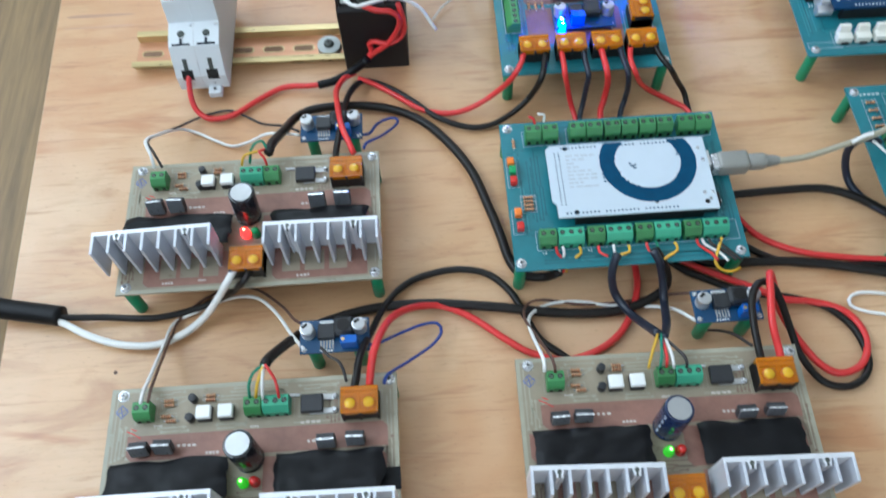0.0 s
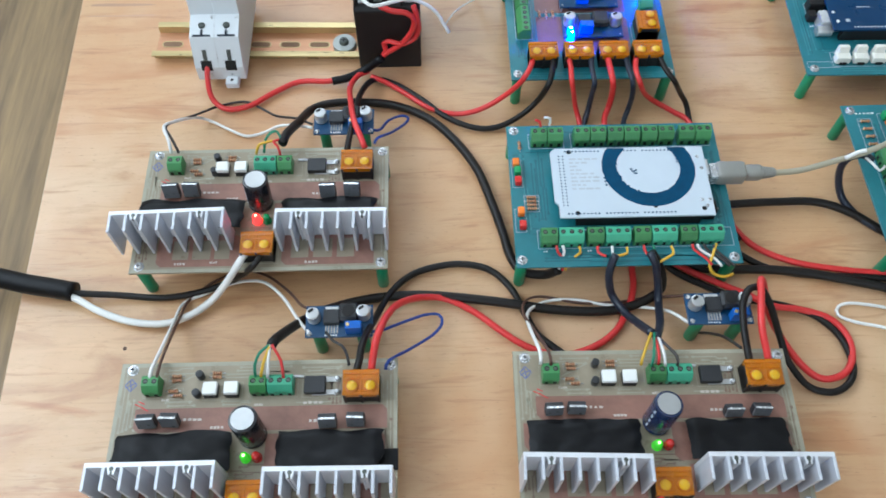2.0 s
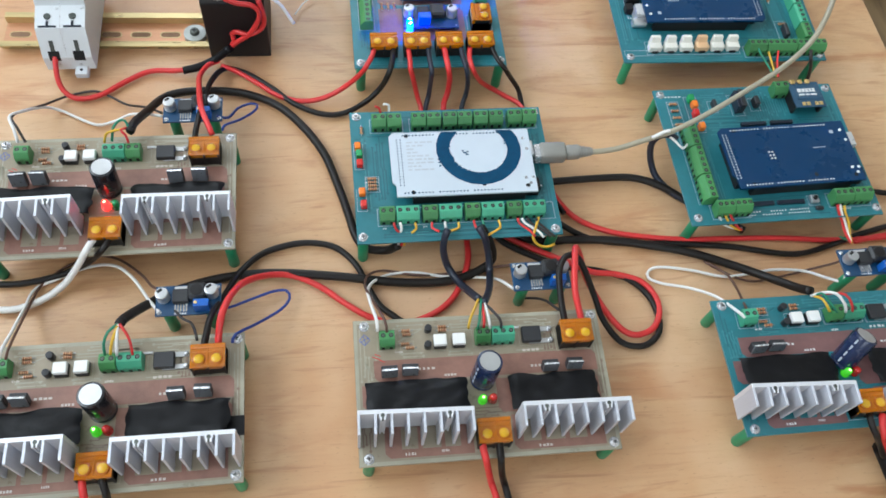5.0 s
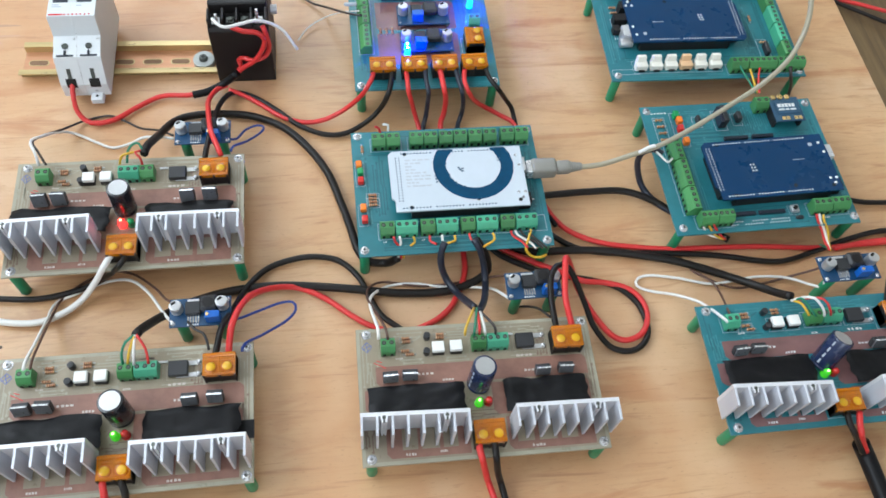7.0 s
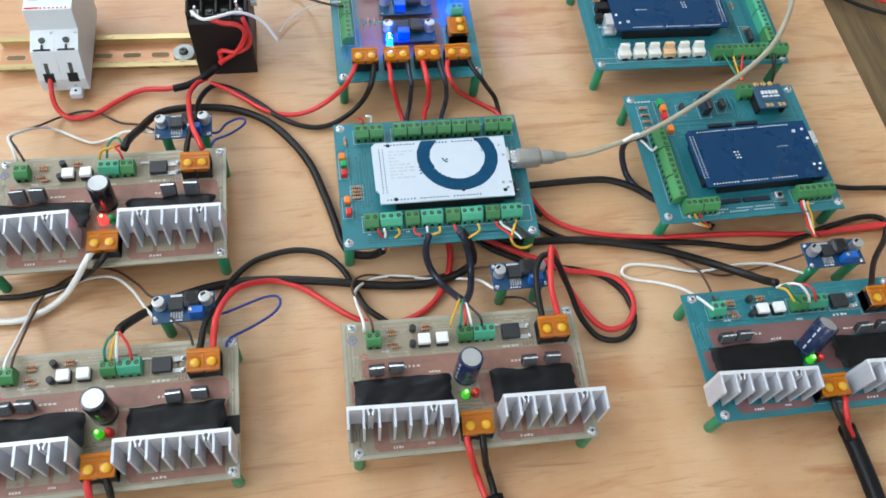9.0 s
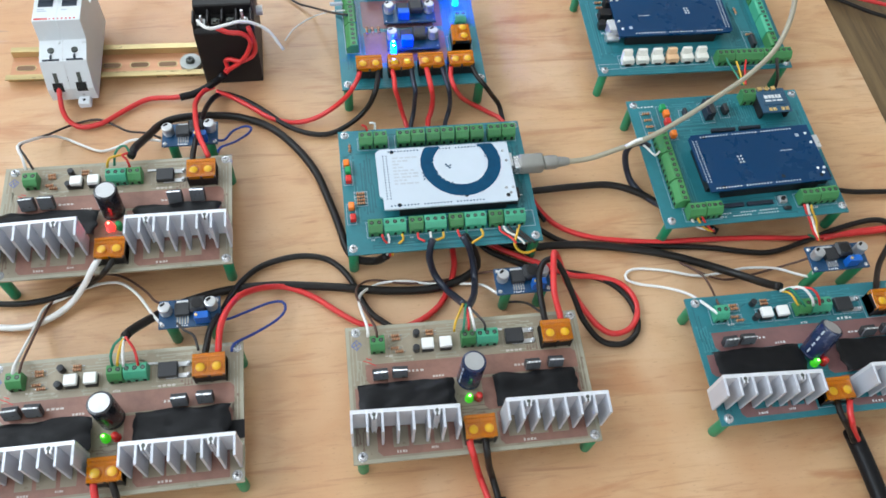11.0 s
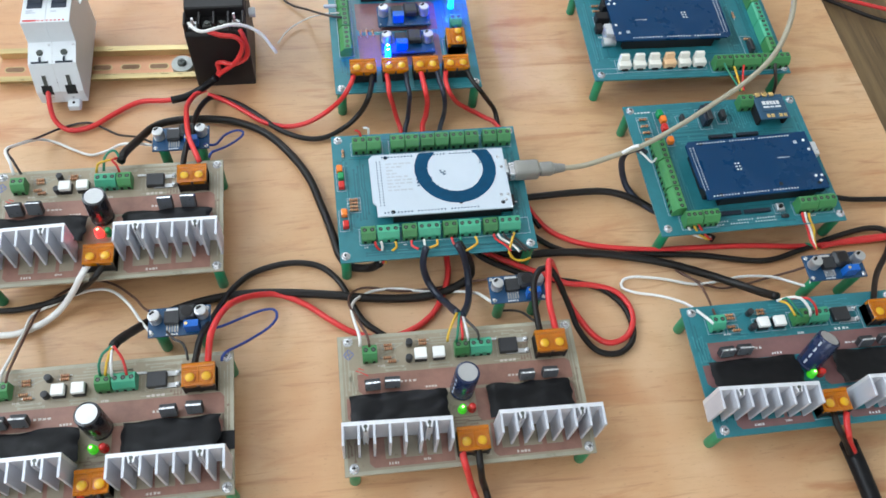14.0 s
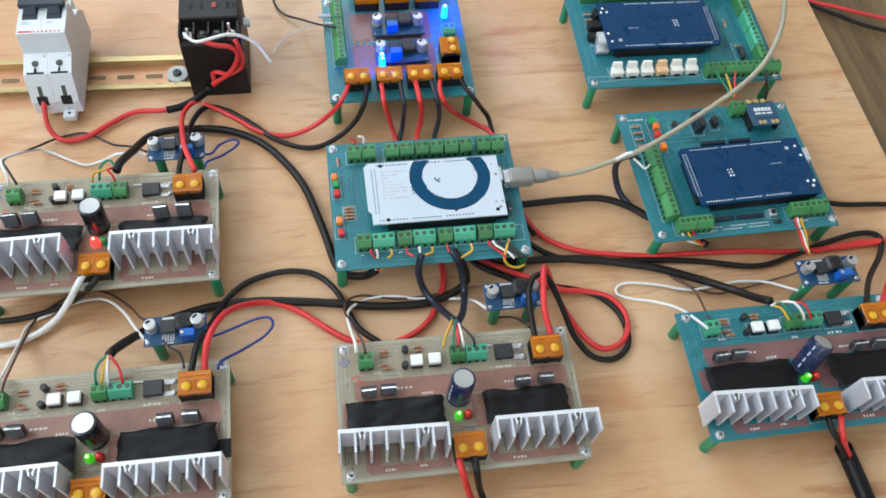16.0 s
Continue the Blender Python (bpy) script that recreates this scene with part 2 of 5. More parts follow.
def thing(name, x, y, z, label, category, rz=0.0, group="", kind=""):
    ob = new(name)
    ob.empty_display_size = 0.01
    ob.matrix_world = pose(x / 1000, y / 1000, z / 1000, 0, 0, rz)
    return tagged(ob, label, category, group, kind)


def part(name, bm, material, parent, label="", smooth=False):
    """Links a bmesh, drawn in millimetres, as one mesh under a thing or a part."""
    me = bpy.data.meshes.new(name)
    bm.transform(MM)
    if smooth:
        for f in bm.faces:
            f.smooth = True
    bm.to_mesh(me)
    bm.free()
    me.materials.append(material)
    if smooth:
        me.set_sharp_from_angle(angle=radians(40))
    ob = new(name, me)
    ob.parent = parent
    return tagged(ob, label)


def box(x0, x1, y0, y1, z0, z1, bevel=0.0, bm=None, segments=1):
    own = bmesh.new()
    bmesh.ops.create_cube(own, size=1)
    own.transform(Matrix.Translation(((x0 + x1) / 2, (y0 + y1) / 2, (z0 + z1) / 2)) @ Matrix.Diagonal((x1 - x0, y1 - y0, z1 - z0, 1)))
    if bevel:
        bmesh.ops.bevel(own, geom=own.edges[:], offset=bevel, segments=segments, affect="EDGES", profile=0.5)
    return merge(bm, own)


def merge(bm, own):
    if bm is None:
        return own
    me = bpy.data.meshes.new("scratch")
    own.to_mesh(me)
    own.free()
    bm.from_mesh(me)
    bpy.data.meshes.remove(me)
    return bm


def rod(x, y, z0, z1, r, n=16, r2=None, bevel=0.0, bm=None, axis="z"):
    own = bmesh.new()
    bmesh.ops.create_cone(own, cap_ends=True, segments=n, radius1=r, radius2=r if r2 is None else r2, depth=z1 - z0)
    if bevel:
        rims = [e for e in own.edges if abs(e.verts[0].co.z - e.verts[1].co.z) < 1e-6]
        bmesh.ops.bevel(own, geom=rims, offset=bevel, segments=2, affect="EDGES", profile=0.5)
    if axis == "z":
        own.transform(Matrix.Translation((x, y, (z0 + z1) / 2)))
    elif axis == "x":
        own.transform(Matrix.Translation(((z0 + z1) / 2, x, y)) @ Matrix.Rotation(radians(90), 4, "Y"))
    else:
        own.transform(Matrix.Translation((x, (z0 + z1) / 2, y)) @ Matrix.Rotation(radians(-90), 4, "X"))
    return merge(bm, own)


def extruded(profile, x0, x1, bm=None, bevel=0.0):
    """A prism along x over a closed outline of (y, z)."""
    own = bmesh.new()
    a = [own.verts.new((x0, y, z)) for y, z in profile]
    b = [own.verts.new((x1, y, z)) for y, z in profile]
    own.faces.new(a[::-1])
    own.faces.new(b)
    n = len(profile)
    for i in range(n):
        own.faces.new((a[i], a[(i + 1) % n], b[(i + 1) % n], b[i]))
    bmesh.ops.recalc_face_normals(own, faces=own.faces[:])
    if bevel:
        bmesh.ops.bevel(own, geom=own.edges[:], offset=bevel, segments=1, affect="EDGES")
    return merge(bm, own)


def smooth_path(points, step=3.0):
    """A soft line through the points, no steps longer than about step."""
    p = [Vector(v) for v in points]
    p = [p[0] * 2 - p[1]] + p + [p[-1] * 2 - p[-2]]
    line = []
    for i in range(1, len(p) - 2):
        n = max(2, min(24, int((p[i + 1] - p[i]).length / step)))
        for k in range(n):
            u = k / n
            a, b, c, d = p[i - 1], p[i], p[i + 1], p[i + 2]
            line.append(0.5 * (2 * b + (c - a) * u + (2 * a - 5 * b + 4 * c - d) * u * u + (3 * b - a - 3 * c + d) * u ** 3))
    line.append(p[-2])
    return line


def tube(points, r, sides=8, step=3.0):
    line = smooth_path(points, step)
    bm = bmesh.new()
    rings = []
    side = None
    for i, at in enumerate(line):
        way = (line[min(i + 1, len(line) - 1)] - line[max(i - 1, 0)]).normalized()
        if side is None:
            side = way.orthogonal().normalized()
        side = (side - way * side.dot(way)).normalized()
        up = way.cross(side)
        rings.append([bm.verts.new(at + r * (math.cos(a) * side + math.sin(a) * up)) for a in [2 * math.pi * k / sides for k in range(sides)]])
    for a, b in zip(rings, rings[1:]):
        for k in range(sides):
            bm.faces.new((a[k], a[(k + 1) % sides], b[(k + 1) % sides], b[k]))
    bm.faces.new(rings[0][::-1])
    bm.faces.new(rings[-1])
    return bm


def cable(material, r, points, label):
    """One wire, cable or sleeve through points in millimetres."""
    name = "cable_sleeve" if material is tape_black else "signal_wire" if r < 1.8 else "power_cable"
    bm = tube(points, r, 12 if r > 3 else 8)
    bm.transform(MM)
    me = bpy.data.meshes.new(name)
    for f in bm.faces:
        f.smooth = True
    bm.to_mesh(me)
    bm.free()
    me.materials.append(material)
    return tagged(new(name, me), label, "cable sleeve" if material is tape_black else "wire" if r < 1.8 else "cable")


# ---- the room ----
BACK, FRONT, LEFT, RIGHT, HIGH = 2.1, -2.2, -1.05, 2.4, 2.5


def slab(name, x0, x1, y0, y1, z0, z1, material, label, category):
    bm = box(x0, x1, y0, y1, z0, z1)
    me = bpy.data.meshes.new(name)
    bm.to_mesh(me)
    bm.free()
    me.materials.append(material)
    return tagged(new(name, me), label, category, kind="structure")


def wall_with_window(name, flat, along0, along1, w0, w1, sill, head, axis):
    """A thick wall with an opening; flat: the near face, the wall goes out from it by 12 cm."""
    t0, t1 = (flat, flat + 0.12) if flat > 0 else (flat - 0.12, flat)
    bm = bmesh.new()
    for a0, a1, z0, z1 in ((along0, w0, 0, HIGH), (w1, along1, 0, HIGH), (w0, w1, 0, sill), (w0, w1, head, HIGH)):
        if axis == "y":
            box(t0, t1, a0, a1, FLOOR + z0, FLOOR + z1, bm=bm)
        else:
            box(a0, a1, t0, t1, FLOOR + z0, FLOOR + z1, bm=bm)
    me = bpy.data.meshes.new(name)
    bm.to_mesh(me)
    bm.free()
    me.materials.append(wall_paint)
    return tagged(new(name, me), "plain off-white painted wall with a window opening", "wall", kind="structure")


wall_with_window("wall_west", LEFT, FRONT, BACK, -0.75, 1.05, 0.65, 2.05, "y")
wall_with_window("wall_north", BACK, LEFT, RIGHT, -1.00, 0.40, 0.80, 2.20, "x")
slab("wall_east", RIGHT, RIGHT + 0.12, FRONT, BACK, FLOOR, FLOOR + HIGH, wall_paint, "plain off-white painted wall", "wall")
wall_with_window("wall_south", FRONT, LEFT, RIGHT, -0.90, 0.70, 0.80, 2.05, "x")
slab("ceiling", LEFT - 0.12, RIGHT + 0.12, FRONT - 0.12, BACK + 0.12, FLOOR + HIGH, FLOOR + HIGH + 0.1, wall_paint, "plain white painted ceiling", "ceiling")
slab("floor", LEFT - 0.12, RIGHT + 0.12, FRONT - 0.12, BACK + 0.12, FLOOR - 0.05, FLOOR - 0.006, knot_wood, "brown streaky wooden plank floor", "floor")

# ---- the plywood panel ----
panel = thing("plywood_panel", 0, 0, GROUND, "pale unfinished plywood panel lying on a wooden floor", "panel")


def panel_layer(z0, z1, grow):
    bm = bmesh.new()
    corners = ((-338.5 - grow, -345), (458 + grow, -345), (449.5 + grow, 276.5 + grow), (-361.5 - grow, 285.5 + grow))
    low = [bm.verts.new((x, y, z0)) for x, y in corners]
    high = [bm.verts.new((x, y, z1)) for x, y in corners]
    bm.faces.new(low[::-1])
    bm.faces.new(high)
    for i in range(4):
        bm.faces.new((low[i], low[(i + 1) % 4], high[(i + 1) % 4], high[i]))
    bmesh.ops.bevel(bm, geom=[e for e in bm.edges], offset=0.4, segments=1, affect="EDGES")
    return bm


part("face_veneer", panel_layer(-2.4, 0, 0), ply, panel, "pale straw-coloured face veneer")
for k in range(4):
    part("core_ply", panel_layer(-6.2 - 3.8 * k, -2.4 - 3.8 * k, -0.4 if k % 2 else 0.0), ply_edge, panel, "brown core layer at the edge")


def flat_blot(cx, cy, rx, ry, z=0.12, n=28, ragged=0.25, seed=0):
    bm = bmesh.new()
    rim = []
    for k in range(n):
        a = 2 * math.pi * k / n
        w = 1 + ragged * noise.noise((math.cos(a) * 1.5 + seed, math.sin(a) * 1.5, seed * 3.1))
        rim.append(bm.verts.new((cx + rx * w * math.cos(a), cy + ry * w * math.sin(a), z)))
    bm.faces.new(rim)
    return bm


part("knot", flat_blot(-346.8, 269, 6.0, 5.0, seed=3), knot_wood, panel, "small dark brown knot")
part("knot", flat_blot(-276, -65.5, 1.3, 1.3, seed=5), knot_wood, panel, "tiny dark pin knot")
part("mineral_streak", flat_blot(-326, 234, 26, 1.6, z=0.1, n=60, ragged=0.5, seed=7), streak_wood, panel, "ruddy brown streak in the veneer")
part("mineral_streak", flat_blot(-318, 222, 28, 0.9, z=0.1, n=60, ragged=0.5, seed=9), streak_wood, panel, "ruddy brown streak in the veneer")

# ---- electronic parts ----
PT = 23.0  # height of the circuit boards' upper face


def terminal(parent, x, y, ways, mint=False, pitch=5.0, turn=0.0, z=0.0, height=10.0):
    """A pluggable screw terminal whose wire entries face -y; x, y is its front left corner."""
    m = Matrix.Translation((x, y, z)) @ Matrix.Rotation(radians(turn), 4, "Z")
    w = ways * pitch
    h = height
    bm = extruded([(0, 0), (9.6, 0), (9.6, h - 1.2), (8.4, h), (3.0, h), (0.0, h * 0.62)], 0.15, w - 0.15, bevel=0.25)
    for k in range(ways):
        box(pitch * k + 0.9, pitch * k + pitch - 0.9, -0.35, 0.2, 0.6, h * 0.55, 0.1, bm)
    bm.transform(m)
    body = part("terminal_block", bm, terminal_mint if mint else terminal_green, parent, "mint green screw terminal" if mint else "green screw terminal")
    for k in range(ways):
        cx = pitch * (k + 0.5)
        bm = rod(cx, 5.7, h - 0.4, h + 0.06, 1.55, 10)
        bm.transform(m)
        part("screw_hole", bm, hole_shade, body)
        bm = rod(cx, 5.7, h - 0.5, h + 0.12, 1.05, 8)
        box(cx - 1.0, cx + 1.0, 5.55, 5.85, h, h + 0.2, bm=bm)
        bm.transform(m)
        part("clamp_screw", bm, well_steel, body)
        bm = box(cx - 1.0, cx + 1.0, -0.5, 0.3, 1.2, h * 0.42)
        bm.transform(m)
        part("wire_entry", bm, hole_shade, body)
    return body


def barrier(parent, x0, x1, y0, y1, top=14.0, turn=0.0):
    """A two-way barrier terminal: black base, two screws, amber hinged cover."""
    cx, cy = (x0 + x1) / 2, (y0 + y1) / 2
    m = Matrix.Translation((cx, cy, 0)) @ Matrix.Rotation(radians(turn), 4, "Z")
    w, d = (x1 - x0) / 2, (y1 - y0) / 2
    bm = box(-w, w, -d, d, 0, top - 4.5, 0.4)
    for px in (-w + 0.7, 0, w - 0.7):
        box(px - 0.7, px + 0.7, -d - 0.8, d, 0.5, top - 1.5, 0.2, bm)
    bm.transform(m)
    base = part("barrier_terminal", bm, plastic_black, parent, "black barrier terminal under an amber cover")
    for px in (-w / 2, w / 2):
        bm = rod(px, -2.2, top - 5, top - 2.0, 3.3, 16, bevel=0.4)
        box(px - w / 2 + 0.9, px + w / 2 - 0.9, -d + 1.2, d - 3.4, top - 4.7, top - 4.0, 0.1, bm)
        box(px - 2.4, px + 2.4, -2.6, -1.8, top - 2.5, top - 2.1, bm=bm)
        bm.transform(m)
        part("clamp_screw", bm, brass, base, "brass-coloured clamp screw", smooth=True)
    bm = box(-w - 0.2, w + 0.2, -d + 0.2, d + 0.2, top - 1.9, top - 0.9, 0.35)
    box(-w - 0.2, w + 0.2, d - 2.4, d + 0.3, top - 5.5, top - 0.2, 0.4, bm)
    box(-w + 0.8, w - 0.8, d - 5.2, d - 2.8, top - 1.2, top - 0.45, 0.3, bm)
    box(-w - 0.2, w + 0.2, -d - 0.3, -d + 0.9, top - 5.0, top - 0.8, 0.3, bm)
    for px in (-w / 2, w / 2):
        box(px - w / 2 + 0.3, px + w / 2 - 0.3, -d + 0.6, -d + 1.6, top - 1.0, top - 0.3, 0.2, bm)
    box(-0.5, 0.5, -d + 0.6, d - 2.0, top - 1.0, top - 0.3, 0.2, bm)
    bm.transform(m)
    part("cover", bm, cover_orange, base, "translucent amber plastic cover")
    for px in (-w / 2, w / 2):
        bm = rod(px, -2.2, top - 1.2, top + 0.1, 4.1, 24, r2=3.8, bevel=0.25)
        bm.transform(m)
        well = part("cover_well", bm, amber_dark, base, "dark amber well round a screw", smooth=True)
        bm = bmesh.new()
        bmesh.ops.create_uvsphere(bm, u_segments=20, v_segments=10, radius=3.0)
        bm.transform(Matrix.Translation((px, -2.2, top)) @ Matrix.Diagonal((1, 1, 0.42, 1)))
        bm.transform(m)
        part("lens", bm, amber_lens, well, "bright amber window over a screw", smooth=True)
    return base


def post(parent, x, y, low, screw=True):
    """A round nylon post down to the panel, with its screw in the board."""
    p = part("standoff", rod(x, y, low, -1.6, 3.7, 14, bevel=0.6), post_green, parent, "green nylon standoff", smooth=True)
    if screw:
        bm = rod(x, y, 0, 0.5, 3.3, 20)
        rod(x, y, 0.4, 2.2, 2.7, 18, r2=2.0, bevel=0.3, bm=bm)
        s = part("screw", bm, steel, parent, "bright steel cross-head screw", smooth=True)
        bm = box(x - 1.3, x + 1.3, y - 0.3, y + 0.3, 2.0, 2.28)
        box(x - 0.3, x + 0.3, y - 1.3, y + 1.3, 2.0, 2.29, bm=bm)
        part("cross_slot", bm, hole_shade, s)
    return p


def resistor(parent, x, y, length=6.0, along="x", z=1.3):
    bm = rod(y, z, x - length / 2, x + length / 2, 0.85, 10, bevel=0.3, axis="x") if along == "x" else rod(x, z, y - length / 2, y + length / 2, 0.85, 10, bevel=0.3, axis="y")
    for end in (-1, 1):
        if along == "x":
            rod(y, z, x + end * length * 0.36 - 0.8, x + end * length * 0.36 + 0.8, 1.1, 10, bevel=0.3, axis="x", bm=bm)
        else:
            rod(x, z, y + end * length * 0.36 - 0.8, y + end * length * 0.36 + 0.8, 1.1, 10, bevel=0.3, axis="y", bm=bm)
    r = part("resistor", bm, resistor_tan, parent, "small tan banded resistor", smooth=True)
    for k in (-0.35, -0.08, 0.14, 0.36):
        c = k * length
        rr = 1.14 if abs(k) > 0.3 else 0.9
        bm = rod(y, z, x + c - 0.3, x + c + 0.3, rr, 10, axis="x") if along == "x" else rod(x, z, y + c - 0.3, y + c + 0.3, rr, 10, axis="y")
        part("band", bm, resistor_band, r)
    bm = rod(y, z - 0.2, x - length / 2 - 2, x + length / 2 + 2, 0.28, 6, axis="x") if along == "x" else rod(x, z - 0.2, y - length / 2 - 2, y + length / 2 + 2, 0.28, 6, axis="y")
    part("lead", bm, steel, r)
    return r


def led(parent, x, y, material, label, r=2.5, height=8.0, lean=(0, 0)):
    bm = rod(0, 0, 0.6, height - r, r, 18)
    dome = bmesh.new()
    bmesh.ops.create_uvsphere(dome, u_segments=18, v_segments=10, radius=r)
    dome.transform(Matrix.Translation((0, 0, height - r)))
    merge(bm, dome)
    rod(0, 0, 0.6, 1.6, r + 0.45, 18, bm=bm)
    bm.transform(Matrix.Translation((x, y, 0)) @ Matrix.Rotation(radians(lean[0]), 4, "X") @ Matrix.Rotation(radians(lean[1]), 4, "Y"))
    lens = part("indicator_led", bm, material, parent, label, smooth=True)
    core = {red_glow: red_core, green_glow: green_core, blue_glow: blue_core}.get(material)
    if core:
        tip = bmesh.new()
        bmesh.ops.create_uvsphere(tip, u_segments=14, v_segments=8, radius=r * 0.5)
        tip.transform(Matrix.Translation((x, y, 0)) @ Matrix.Rotation(radians(lean[0]), 4, "X") @ Matrix.Rotation(radians(lean[1]), 4, "Y") @ Matrix.Translation((0, 0, height - r * 0.42)))
        part("die", tip, core, lens, "bright lit tip", smooth=True)
    return lens


def can(parent, x, y, r, height, lean=(0, 0), sleeve=None, top_r=0.80, z=0.0):
    """An electrolytic capacitor: shrink sleeve, crimped can top with a vent cross, pale stripe."""
    m = Matrix.Translation((x, y, z)) @ Matrix.Rotation(radians(lean[0]), 4, "X") @ Matrix.Rotation(radians(lean[1]), 4, "Y")
    bm = rod(0, 0, 0.3, 2.2, r, 28, bevel=0.4)
    rod(0, 0, 2.0, 3.0, r * 0.93, 28, bm=bm)
    rod(0, 0, 2.8, height, r, 28, bevel=0.9, bm=bm)
    bm.transform(m)
    body = part("capacitor", bm, sleeve or sleeve_black, parent, "dark sleeved electrolytic capacitor with silver top", smooth=True)
    bm = rod(0, 0, height - 0.2, height + 0.15, r * top_r, 28)
    bm.transform(m)
    top = part("can_top", bm, can_metal, body, "silver can top", smooth=True)
    for ang in (20, 110):
        bm = box(-r * 0.6, r * 0.6, -0.12, 0.12, height + 0.1, height + 0.2)
        bm.transform(m @ Matrix.Rotation(radians(ang), 4, "Z"))
        part("vent_score", bm, can_metal, top)
    if sleeve is can_metal:
        bm = extruded([(r * 0.25, height + 0.1), (r * 0.7, height + 0.1), (r * 0.7, height + 0.26), (r * 0.25, height + 0.26)], -r * 0.42, r * 0.42)
        bm.transform(m @ Matrix.Rotation(radians(35), 4, "Z"))
        part("polarity_mark", bm, plastic_black, top, "black polarity mark")
    bm = bmesh.new()
    for z0, z1 in ((4.0, 7.5), (9.5, 13.0), (15.0, 18.5), (20.5, 24.0)):
        if z1 < height - 1.5:
            for ang in (204,):
                own = box(-0.6, 0.6, r - 0.02, r + 0.06, z0, z1)
                own.transform(Matrix.Rotation(radians(ang - 90), 4, "Z"))
                merge(bm, own)
    bm.transform(m)
    part("printed_stripe", bm, print_grey, body, "pale printed polarity bars")
    return body


def heatsink(parent, x0, x1, y_back, depth=14.5, z0=1.0, height=29.0, fins=8, yaw=0.0):
    """A vertical aluminium extrusion: plate at the back, fins towards -y, two screw channels."""
    w = x1 - x0
    m = Matrix.Translation((x0, y_back, z0)) @ Matrix.Rotation(radians(yaw), 4, "Z")
    bm = box(0, w, -2.6, 0, 0, height, 0.15)
    for k in (1.5, fins - 2.5):
        cx = w * k / (fins - 1)
        rod(cx, -3.4, 0, height - 0.01, 2.2, 14, bm=bm)
        for side in (-1, 1):
            box(cx + side * 1.15 - 0.5, cx + side * 1.15 + 0.5, -6.4, -4.4, 0, height - 0.02, bm=bm)
    bm.transform(m)
    sink = part("heatsink", bm, aluminium, parent, "silver finned aluminium heatsink")
    for k in (1.5, fins - 2.5):
        cx = w * k / (fins - 1)
        bm = rod(cx, -3.4, height - 3, height + 0.06, 1.25, 12)
        box(cx - 0.55, cx + 0.55, -6.0, -3.6, height - 3, height + 0.05, bm=bm)
        bm.transform(m)
        part("screw_channel", bm, well_steel, sink, "dark plug for the shade in a keyhole channel")
    for k in range(fins):
        cx = 0.8 + (w - 1.6) * k / (fins - 1)
        bm = box(cx - 0.8, cx + 0.8, -depth, -2.5, 0, height, 0.15)
        bm.transform(m)
        part("fin", bm, fin_metal, sink)
    return sink


def tape(parent, x0, x1, y0, y1, z0, z1, seed, tongue=0.0):
    """A crumpled strip of insulating tape draped from the transistors to the heatsink."""
    bm = bmesh.new()
    nx, ny = 26, 12
    grid = []
    for j in range(ny + 1):
        v = j / ny
        row = []
        for i in range(nx + 1):
            u = i / nx
            n1 = noise.noise((u * 5 + seed, v * 3, seed))
            n2 = noise.noise((u * 14, v * 8 + seed, seed * 2))
            n3 = noise.noise((u * 22 + v * 15, seed * 1.7, v * 4))
            edge = min(u, 1 - u) * nx
            droop = 1.6 * max(0, 1 - edge / 1.5) + 1.2 * max(0, 1 - (1 - v) * ny / 1.5)
            ex = 2.4 * noise.noise((v * 4, seed, u * 3)) if i in (0, nx) else 0
            ey = 1.8 * noise.noise((u * 4, seed, 4.0 + v)) if j in (0, ny) else 0
            row.append((x0 + u * (x1 - x0) + ex, y0 + v * (y1 - y0) + ey, max(0.5, z0 + (z1 - z0) * v + 0.9 * n1 + 0.6 * n2 + 0.4 * abs(n3) - droop)))
        grid.append(row)
    top = [[bm.verts.new(p) for p in row] for row in grid]
    low = [[bm.verts.new((p[0], p[1], p[2] - 0.35)) for p in row] for row in grid]
    for j in range(ny):
        for i in range(nx):
            bm.faces.new((top[j][i], top[j][i + 1], top[j + 1][i + 1], top[j + 1][i]))
            bm.faces.new((low[j][i], low[j + 1][i], low[j + 1][i + 1], low[j][i + 1]))
    for i in range(nx):
        bm.faces.new((low[0][i], low[0][i + 1], top[0][i + 1], top[0][i]))
        bm.faces.new((top[ny][i], top[ny][i + 1], low[ny][i + 1], low[ny][i]))
    for j in range(ny):
        bm.faces.new((top[j][0], top[j + 1][0], low[j + 1][0], low[j][0]))
        bm.faces.new((low[j][nx], low[j + 1][nx], top[j + 1][nx], top[j][nx]))
    if tongue:
        box(x1 - 2, x1 + tongue, y0 + 1, y0 + 13, 1.2, 1.6, bm=bm)
    return part("insulating_tape", bm, tape_black, parent, "crumpled black insulating tape", smooth=True)


def transistor(parent, x, y, yaw=0.0, height=16.0, lean=0.0):
    m = Matrix.Translation((x, y, 0)) @ Matrix.Rotation(radians(yaw), 4, "Z") @ Matrix.Rotation(radians(lean), 4, "X")
    bm = box(-5.1, 5.1, 0.3, 4.4, 2.0, height - 1.6, 0.5)
    bm.transform(m)
    body = part("transistor", bm, chip_black, parent, "upright black power transistor with a metal tab")
    bm = box(-4.9, 4.9, -0.9, 0.3, 3.0, height, 0.15)
    bm.transform(m)
    part("tab", bm, tab_dark, body, "dull grey metal tab")
    bm = box(-4.7, 4.7, -1.0, 0.35, height - 0.1, height + 0.4, 0.1)
    bm.transform(m)
    part("tab_glint", bm, steel, body, "bright strip for the highlight along the tab's top edge")
    for px in (-2.5, 0, 2.5):
        bm = box(px - 0.4, px + 0.4, 1.8, 2.4, 0, 2.4)
        bm.transform(m)
